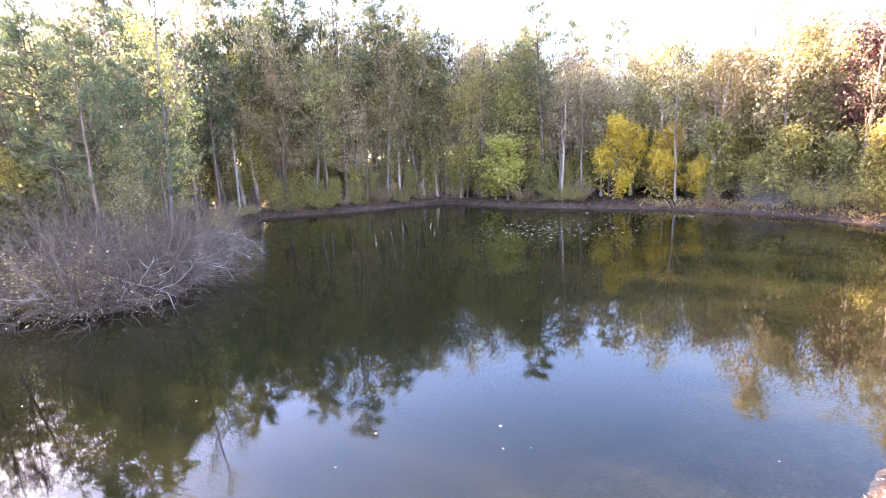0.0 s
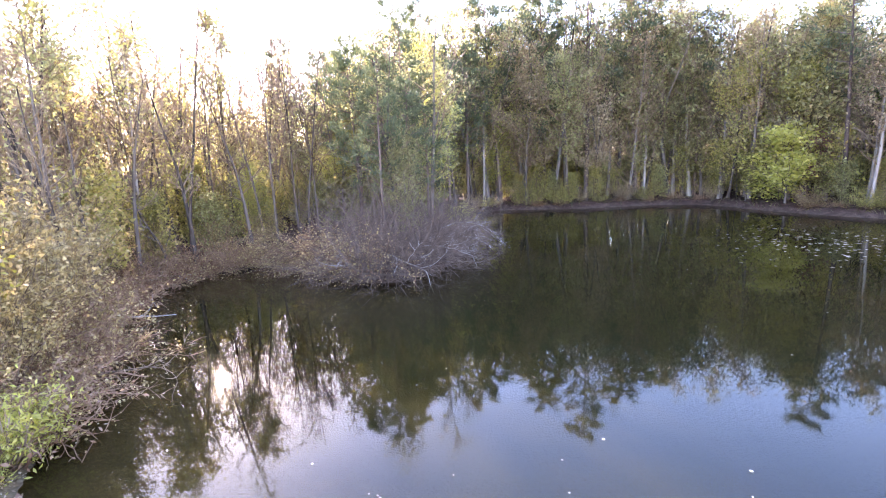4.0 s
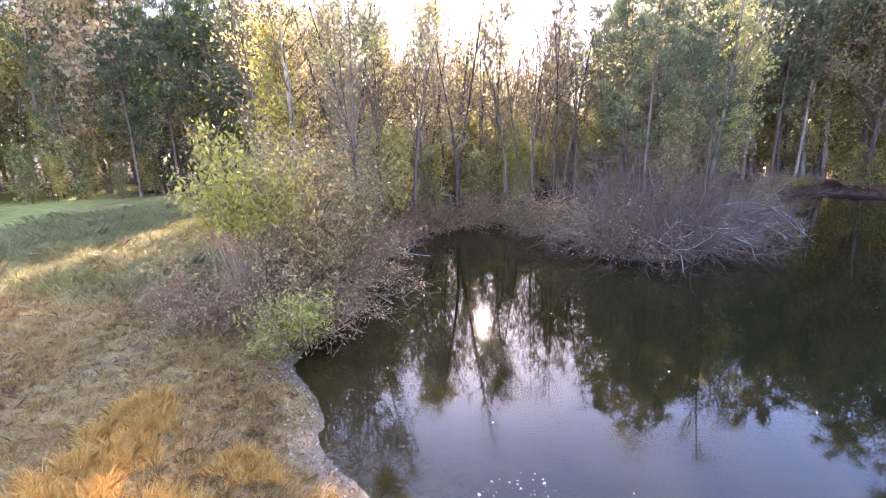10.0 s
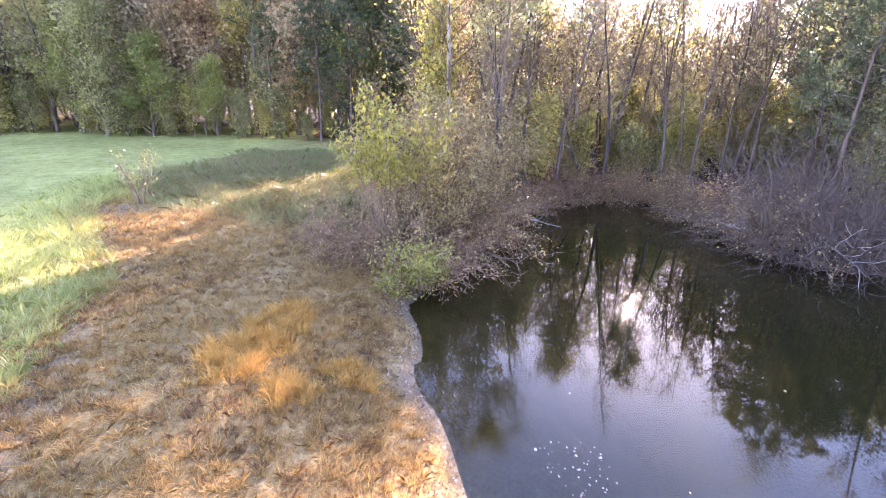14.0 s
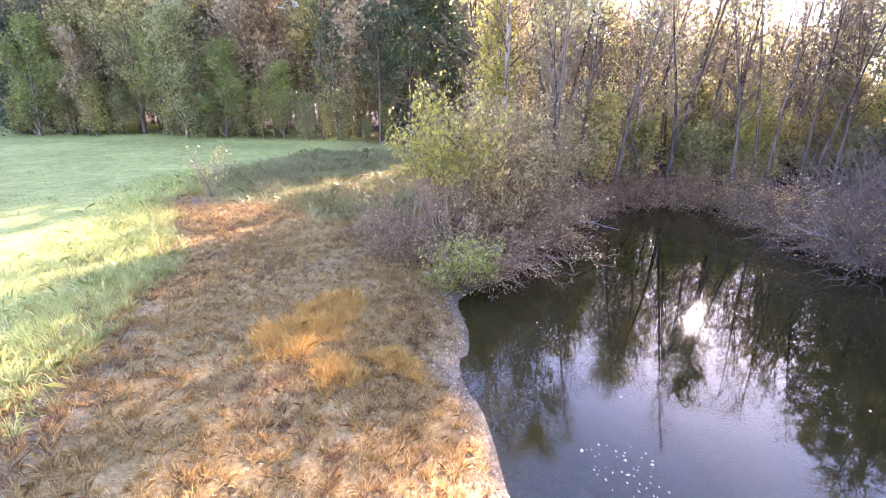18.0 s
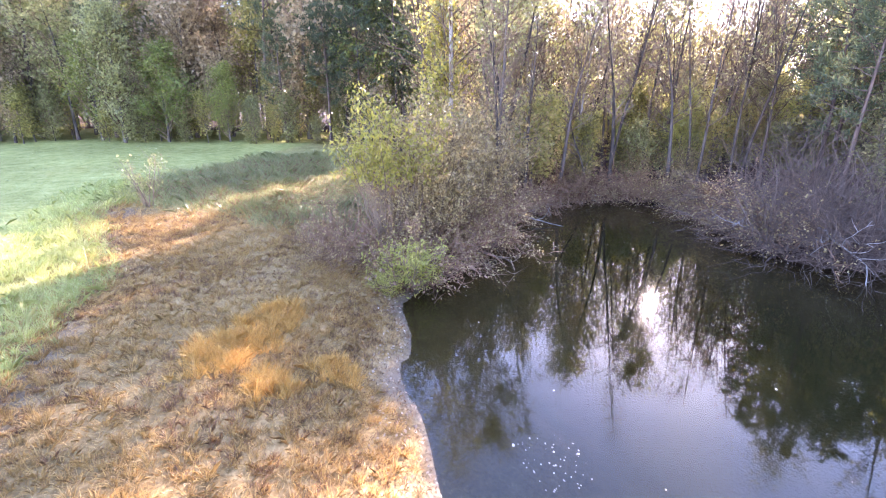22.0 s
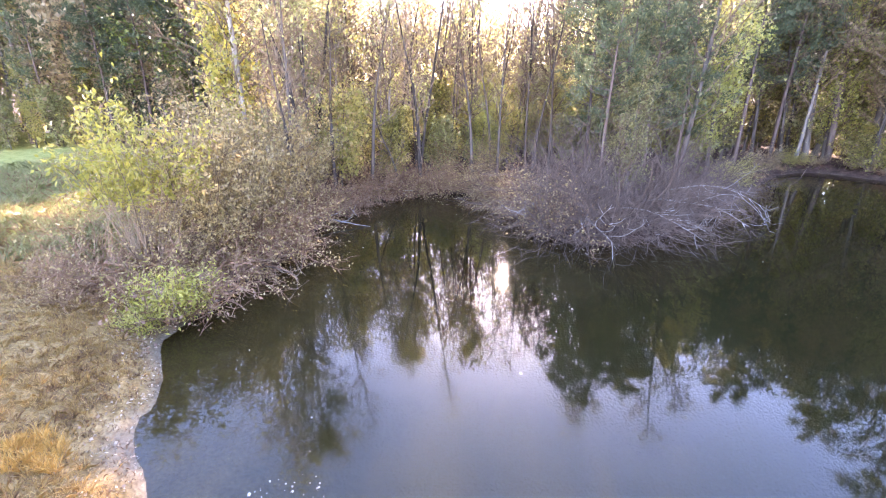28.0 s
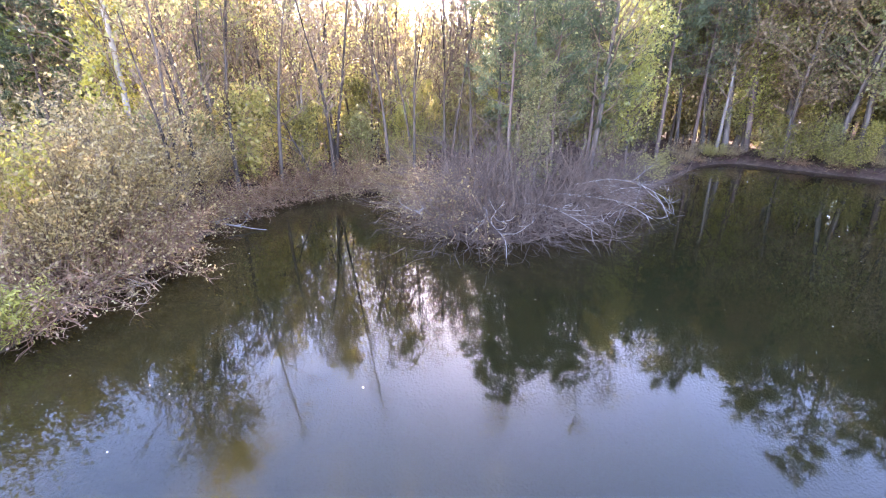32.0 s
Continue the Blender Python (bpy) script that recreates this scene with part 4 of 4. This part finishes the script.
run = SHORE[(SHORE[:, 0] < -11.6) & (SHORE[:, 1] > 3.6) & (SHORE[:, 1] < 19) & ((SHORE[:, 0] < -13) | (SHORE[:, 1] < 6))]
last = np.array((-99.0, 0.0))
for x, y in run:
    if np.hypot(*(last - (x, y))) > 0.6:
        last = np.array((x, y))
        k = r.uniform(0.8, 1.25)
        way = np.array((x + 15.5, y - 13.0)) / np.hypot(x + 15.5, y - 13.0)          # away from the middle of the inlet
        x, y = (x, y) + way * (r.uniform(0.15, 0.75) - (0.25 if x < -18 else 0))
        put(brown_bush[r.integers(2)], x, y, r.uniform(0, 360), k, k * r.uniform(0.7, 1.0))
green_plant = shrub(204, 0.95, 1.2, 40, 2200, LEAF_FRESH, "low bright green weedy plant at the waterline", "waterside_plant", leaf_len=0.09, leaf_low=0.05)
put(green_plant, -11.4, 2.95, 0, 1.55)
put(green_plant, -11.9, 3.5, 100, 1.15)
put(green_plant, -10.8, 2.4, 200, 0.8)
thicket = [tangle(205, 3.3, 4.6, 140, "grey leafless thicket arching over the water", arch=2.2, thick=1.35, twig=TWIG_GREY), tangle(206, 4.0, 4.4, 130, "grey-brown tangled thicket of bare twigs at the water", arch=1.5, thick=1.35, twig=TWIG_GREY)]
for i, (x, y, s) in enumerate(((-15.6, 17.8, 0.75), (-13.8, 17.6, 0.85), (-12.2, 17.2, 0.9), (-11.2, 18.4, 0.9), (-11.1, 20.4, 0.9), (-11.2, 22.6, 0.85), (-11.8, 24.6, 0.8), (-13.4, 19.6, 1.05), (-13.2, 22.0, 1.1), (-15.4, 19.9, 1.05), (-17.0, 19.4, 0.9), (-14.2, 24.8, 1.0), (-13.0, 27.2, 0.8), (-15.8, 22.6, 1.1), (-14.6, 29.6, 0.9))):
    put(thicket[i % 2], x, y, 75 * i, s)


def dead_limb(seed, start, way, length, radius, label, name="dead_branch", twig=None, forks=7, droop=-0.5, steps=9):
    """A long bleached limb with side branches, fallen or reaching out over the water."""
    r = np.random.default_rng(seed)
    line = bent((0, 0, 0), way, length, r, steps, 0.1, droop)
    base = new(name)
    base.matrix_basis = pose(*start)
    tagged(base, label, "branch")
    part("limb", quick_mesh("limb", *tubes([(line, radius * (1 - np.linspace(0, 0.85, steps + 1)))], 6), [twig or TWIG_PALE], True), base)
    for i in range(forks):
        k = 2 + i * (steps - 2) // forks
        side = bent(line[k], line[k] - line[k - 1] + r.normal(0, 0.55, 3) * length / steps, length * r.uniform(0.2, 0.42), r, 5, 0.16, 0.3)
        part("side_branch", quick_mesh("side_branch", *tubes([(side, radius * 0.45 * (1 - np.linspace(0, 0.8, 6)))], 5), [twig or TWIG_PALE], True), base)
        tips = [(bent(side[r.integers(2, 6)], r.normal(0, 1, 3) + (0, 0, 0.4), length * r.uniform(0.06, 0.14), r, 3, 0.2), np.linspace(0.011, 0.005, 4)) for _ in range(4)]
        tagged(part("twigwork", quick_mesh("twigwork", *tubes(tips, 3), [twig or TWIG_PALE]), base), kind="stuff")
    return base


dead_limb(401, (-12.2, 21.8, 1.2), (0.55, 0.75, 0.05), 6.2, 0.052, "bleached dead branch reaching out over the water")
dead_limb(402, (-12.0, 22.6, 0.5), (0.7, 0.7, 0.12), 5.2, 0.042, "bleached dead branch reaching out over the water")
dead_limb(403, (-12.6, 23.4, 1.4), (0.5, 0.85, 0.28), 5.4, 0.04, "pale dead branch above the water")
dead_limb(404, (-12.2, 20.4, 1.0), (0.95, 0.25, 0.2), 3.6, 0.036, "pale dead branch drooping to the water")
dead_limb(405, (-12.6, 18.4, 1.0), (0.75, -0.55, 0.3), 3.4, 0.045, "grey dead branch drooping to the water", droop=-0.9)
dead_limb(406, (-14.6, 18.2, 0.9), (0.2, -0.9, 0.4), 3.0, 0.045, "grey dead branch drooping to the water", droop=-0.9)
dead_limb(407, (-14.3, 5.0, 0.5), (0.85, 0.5, -0.05), 3.4, 0.035, "fallen twiggy branch lying in the shallows", droop=-0.15, twig=TWIG)
dead_limb(408, (-15.6, 6.1, 0.5), (0.9, 0.35, -0.06), 2.8, 0.03, "fallen twiggy branch lying in the shallows", droop=-0.15, twig=TWIG)
dead_limb(409, (-18.9, 8.0, 0.45), (0.5, 0.75, 0.02), 3.0, 0.07, "pale fallen log on the inlet bank", "fallen_log", forks=2, droop=0.05)
dead_limb(410, (-22.4, 12.2, 0.5), (0.3, 0.9, 0.03), 2.6, 0.06, "pale fallen log on the inlet bank", "fallen_log", forks=2, droop=0.05)
dead_limb(411, (-23.4, 14.4, 0.5), (0.15, -0.25, 0.9), 4.6, 0.09, "crooked dead trunk leaning over the inlet", "crooked_snag", BARK, forks=4, droop=0.4)
dead_limb(412, (-18.0, 7.8, 0.4), (-0.25, -0.2, 0.9), 3.4, 0.11, "broken leaning trunk at the inlet", "broken_snag", BARK, forks=3, droop=0.2)
young_tree = shrub(210, 2.1, 1.1, 12, 380, LEAF_OLIVE, "thin pale-leaved sapling standing in the weeds", "young_tree", leaf_len=0.13, leaf_low=0.25, slim=0.5)
put(young_tree, -17.2, -6.2)

pale_shrub = tangle(207, 3.0, 3.2, 150, "pale bleached shrub on the far bank", BARK_PALE, leaf_count=300, leaf=LEAF_PEACH)
put(pale_shrub, 25.4, 33.0)
put(pale_shrub, 27.0, 30.6, 70, 0.8)
bank_bush = shrub(208, 2.6, 3.6, 60, 2600, LEAF_YG, "low yellow-green bush overhanging the far shore", "bank_bush", leaf_len=0.17, leaf_low=0.1, slim=0.5, lean=0.9)
for x, y, a, s in ((-13.2, 46.6, 0, 1.2), (-10.2, 47.2, 90, 0.9), (-2.4, 50.4, 40, 0.7), (12.6, 42.4, 200, 0.6), (27.8, 27.0, 10, 1.1), (28.2, 23.6, 60, 1.3), (26.2, 30.0, 100, 0.8)):
    put(bank_bush, x, y, a, s)
rust_bush = shrub(209, 2.8, 2.6, 46, 1500, LEAF_ORANGE, "small orange-leaved bush on the far shore", "rust_bush", leaf_len=0.16, leaf_low=0.1, slim=0.5, lean=0.8)
for x, y, a, s in ((-4.4, 49.6, 0, 0.9), (3.4, 50.6, 90, 0.7), (9.4, 44.4, 180, 0.6), (14.2, 41.6, 250, 0.8)):
    put(rust_bush, x, y, a, s)
# low growth all along the wooded shore of the main pond
r = np.random.default_rng(43)
run = SHORE[((SHORE[:, 1] > 29) & (SHORE[:, 0] < 24)) & ~in_front(SHORE[:, 0] * 0.9, SHORE[:, 1] * 0.9)]
last = np.array((-99.0, 0.0))
for x, y in run:
    if np.hypot(*(last - (x, y))) > 1.5:
        last = np.array((x, y))
        way = np.array((x - 4.0, y - 26.0)) / np.hypot(x - 4.0, y - 26.0)
        x, y = (x, y) + way * r.uniform(0.5, 1.3)
        k = r.uniform(0.35, 0.75)
        put((bank_bush, rust_bush, brown_bush[0], brown_bush[1])[r.choice(4, p=(0.45, 0.15, 0.2, 0.2))], x, y, r.uniform(0, 360), k, k * r.uniform(0.7, 1.0))


# ---- grass and litter ----
def blades(name, places, length, width, mat, label, category, r, lean=0.9, comb=(0, 0)):
    x, y = places
    n = len(x)
    z = ground_height(x, y)
    swirl = wave(x, y, 0.7, 5.0) * 2.6 + wave(x, y, 2.1, 1.0) * 2 + r.normal(0, 1.5, n)
    out = np.stack([np.cos(swirl) * lean + comb[0], np.sin(swirl) * lean + comb[1], np.ones(n)], 1) + r.normal(0, 0.25, (n, 3))
    out /= np.linalg.norm(out, axis=1, keepdims=True)
    ln = length * r.uniform(0.5, 1.25, (n, 1)) * (1 + 0.35 * wave(x, y, 0.5, 9.0))[:, None]
    side = np.cross(out, r.normal(size=(n, 3)))
    side /= np.linalg.norm(side, axis=1, keepdims=True) + 1e-9
    p = np.stack([x, y, z - 0.02], 1)
    half = p + out * ln * 0.55
    tip = p + out * ln + np.stack([out[:, 0], out[:, 1], np.full(n, -0.55)], 1) * ln * 0.35
    w = width * r.uniform(0.6, 1.4, (n, 1))
    v = np.stack([p - side * w, p + side * w, half + side * w * 0.7, tip, half - side * w * 0.7], 1).reshape(-1, 3)
    f = np.arange(5 * n).reshape(-1, 5)
    ob = new(name, quick_mesh(name, v, f, [mat]))
    return tagged(ob, label, category, kind="stuff")


def strewn(count, box, keep, seed):
    r = np.random.default_rng(seed)
    x, y = r.uniform(box[0], box[1], count), r.uniform(box[2], box[3], count)
    ok = keep(x, y, shore_distance(x, y), r.uniform(0, 1, count))
    return (x[ok], y[ok]), r


def in_patch(x, y, cx, cy, a, b, turn):
    c, s = math.cos(turn), math.sin(turn)
    u, v = ((x - cx) * c + (y - cy) * s) / a, (-(x - cx) * s + (y - cy) * c) / b
    return u * u + v * v + 0.5 * wave(x, y, 0.22, 4.0) + 0.3 * wave(x * 9, y * 9, 0.31, 1.0) < 1


def rusty(x, y):
    return in_patch(x, y, -7.5, -0.55, 1.75, 0.62, -0.45) | in_patch(x, y, -5.8, 0.15, 0.55, 0.42, 0.2) | in_patch(x, y, -6.55, 1.2, 0.6, 0.42, 0.8)


def tufts(name, places, per, length, width, mat, label, r, flare=0.8):
    """Bunch grass: blades that fan out from each tuft's foot and bow at the tip."""
    x, y = (np.repeat(v, per) for v in places)
    n = len(x)
    size = np.repeat(r.uniform(0.5, 1.3, len(places[0])), per)
    a, out = r.uniform(0, 2 * np.pi, n), r.uniform(0.05, 1, n) ** 0.8 * flare
    foot = 0.05 * size * np.sqrt(r.uniform(0, 1, n))
    x, y = x + np.cos(a) * foot, y + np.sin(a) * foot
    way = np.stack([np.cos(a) * out, np.sin(a) * out, np.ones(n)], 1) + r.normal(0, 0.2, (n, 3))
    way /= np.linalg.norm(way, axis=1, keepdims=True)
    ln = (length * size * r.uniform(0.5, 1.2, n))[:, None]
    side = np.cross(way, r.normal(size=(n, 3)))
    side /= np.linalg.norm(side, axis=1, keepdims=True) + 1e-9
    p = np.stack([x, y, ground_height(x, y) - 0.02], 1)
    half = p + way * ln * 0.55
    tip = half + way * ln * 0.4 + np.stack([np.cos(a), np.sin(a), np.full(n, -0.9)], 1) * ln * 0.22 * (0.3 + out[:, None])
    w = width * r.uniform(0.6, 1.4, (n, 1))
    v = np.stack([p - side * w, p + side * w, half + side * w * 0.8, tip, half - side * w * 0.8], 1).reshape(-1, 3)
    tagged(new(name, quick_mesh(name, v, np.arange(5 * n).reshape(-1, 5), [mat])), label, "grass", kind="stuff")


def on_bank(x, y, d, u):
    return (d > 0.2 + 0.5 * u) & (x > -18.5 + 3.5 * u) & (y > lawn_line(x) + 0.6 * wave(x, y, 1.1, 2.0)) & (y < 3.2 + 0.55 * np.maximum(x, 0))


at, r = strewn(210000, (-18.5, 7.5, -7.5, 6), lambda x, y, d, u: on_bank(x, y, d, u) & (~rusty(x, y) | (u > 0.65)), 301)
blades("dry_grass", at, 0.14, 0.0045, STRAW, "matted dry straw-coloured grass on the bank", "grass", r, 0.8)
at, r = strewn(10500, (-18.5, 7.5, -7.5, 6), lambda x, y, d, u: on_bank(x, y, d, u) & (~rusty(x, y) | (u > 0.7)) & (wave(x, y, 0.8, 7.0) + u * 1.2 > 0.1), 321)
tufts("bunch_grass", at, 26, 0.21, 0.0042, STRAW, "bunches of dry straw-coloured grass on the bank", r)
at, r = strewn(7500, (-18.5, 7.5, -7.5, 6), lambda x, y, d, u: on_bank(x, y, d, u) & ~rusty(x, y) & (wave(x, y, 0.9, 3.0) + u > 0.4), 322)
tufts("brown_grass", at, 22, 0.17, 0.0042, WEED, "dull brown grass tufts among the straw", r)
at, r = strewn(2300, (-10, -4.5, -2, 2.5), lambda x, y, d, u: (d > 0.3) & rusty(x, y), 302)
tufts("rust_grass", at, 34, 0.30, 0.0042, RUST, "patches of rust-orange bunch grass on the bank", r, 0.7)
at, r = strewn(60000, (-24, 3, -12, -3), lambda x, y, d, u: (y < lawn_line(x) + 0.8 + 0.7 * wave(x, y, 1.1, 2.0)) & (y > lawn_line(x) - 2.2 * u - 0.4), 303)
blades("green_grass", at, 0.36, 0.006, TALL_GRASS, "tall green and yellow grass at the meadow's edge", "grass", r, 0.6)
at, r = strewn(2600, (-17, 2, -10, -3), lambda x, y, d, u: (np.abs(y - lawn_line(x) + 0.1) < 0.2 + 0.9 * u) & (wave(x, y, 1.2, 4.0) + u > 0.35), 323)
tufts("green_tufts", at, 26, 0.40, 0.005, TALL_GRASS, "tall yellow-green grass clumps at the meadow's edge", r, 0.6)
at, r = strewn(60000, (-30, -13, -7, 5), lambda x, y, d, u: (y > lawn_line(x) + 0.3) & (d > 0.4) & (u < np.clip((-14.2 - x + 0.6 * y) / 2.5, 0, 0.55)), 304)
blades("weeds", at, 0.42, 0.008, WEED, "dull brown weeds and tall dead stalks", "weeds", r, 0.5)
at, r = strewn(60000, (-32, -12.5, -8, 2), lambda x, y, d, u: (y > lawn_line(x) - 1.2 * u) & (d > 0.6) & (u < np.clip((-13.6 - x + 0.5 * y) / 3, 0, 0.8)), 324)
blades("meadow_weeds", at, 0.5, 0.009, RANK, "rank olive-green weeds between meadow and bank", "weeds", r, 0.55)
at, r = strewn(60000, (-52, 4, -40, -4), lambda x, y, d, u: (y < lawn_line(x) - 1.0) & (u < np.exp((x + 4) / 14)), 305)
blades("meadow_grass", at, 0.16, 0.008, GRASS, "short mown meadow grass", "grass", r, 0.6)

at, r = strewn(16000, (-14, 7, 0.5, 6.5), lambda x, y, d, u: (d > -0.05) & (d < 1.1 * u + 0.1), 306)
z = ground_height(*at)
v, f = leaf_cards(np.stack([*at, z + 0.02], 1), 0.07, 0.045, r, 0.0)
tagged(new("leaf_litter", quick_mesh("leaf_litter", v, f, [FALLEN])), "pale fallen leaves washed up along the shore", "leaves", kind="stuff")


def floating(name, count, box, keep, size, seed, label):
    """Flat leaves on the water, each a five-cornered slip a little proud of it."""
    (x, y), r = strewn(count, box, keep, seed)
    k = len(x)
    a = r.uniform(0, 2 * np.pi, (k, 1)) + np.arange(5)[None] * 2 * np.pi / 5
    rad = size * r.uniform(0.5, 1.4, (k, 1)) * r.uniform(0.6, 1.1, (k, 5))
    v = np.stack([x[:, None] + rad * np.cos(a), y[:, None] + rad * np.sin(a) * 0.7, 0.006 + 0.012 * r.uniform(0, 1, (k, 5))], -1).reshape(-1, 3)
    tagged(new(name, quick_mesh(name, v, np.arange(5 * k).reshape(-1, 5), [FALLEN])), label, "leaves", kind="stuff")


floating("floating_leaves", 900, (2, 14, 24, 38), lambda x, y, d, u: (d < -0.5) & (u < np.exp(-((x - 8) / 4) ** 2 - ((y - 31) / 4) ** 2)), 0.10, 311, "scattered leaves floating on the far water")
floating("floating_leaves", 170, (-18, 20, 4, 46), lambda x, y, d, u: d < -0.3, 0.038, 312, "single dead leaves floating on the pond")
floating("floating_leaves", 60, (-4.8, -3.6, 4.2, 5.2), lambda x, y, d, u: d < -0.2, 0.022, 313, "pale leaf scraps floating near the bank")
floating("floating_leaves", 500, (-21, -10, 4, 20), lambda x, y, d, u: (d < -0.05) & (d > -1.2), 0.045, 314, "dead leaves gathered along the inlet's edge")

at, r = strewn(42000, (-13, 7.5, 0, 6.5), lambda x, y, d, u: (d > 0.03) & (d < 1.5 * u + 0.1), 307)
blades("shore_weeds", at, 0.13, 0.006, WEED, "short brown weeds along the waterline", "weeds", r, 0.7)

# uses the shade-dimmed leaf colour to keep the bank strip dark
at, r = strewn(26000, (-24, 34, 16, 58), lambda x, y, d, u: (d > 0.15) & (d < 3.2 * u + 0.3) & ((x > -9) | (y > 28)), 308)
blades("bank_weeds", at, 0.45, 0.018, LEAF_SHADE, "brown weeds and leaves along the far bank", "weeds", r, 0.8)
at, r = strewn(20000, (18, 32, 8, 40), lambda x, y, d, u: (d > 0.05) & (d < (2.2 + 2.5 * (y < 29)) * u + 0.4), 309)
blades("bank_straw", at, 0.42, 0.016, STRAW, "pale dry grass along the sunny shore", "grass", r, 0.8)
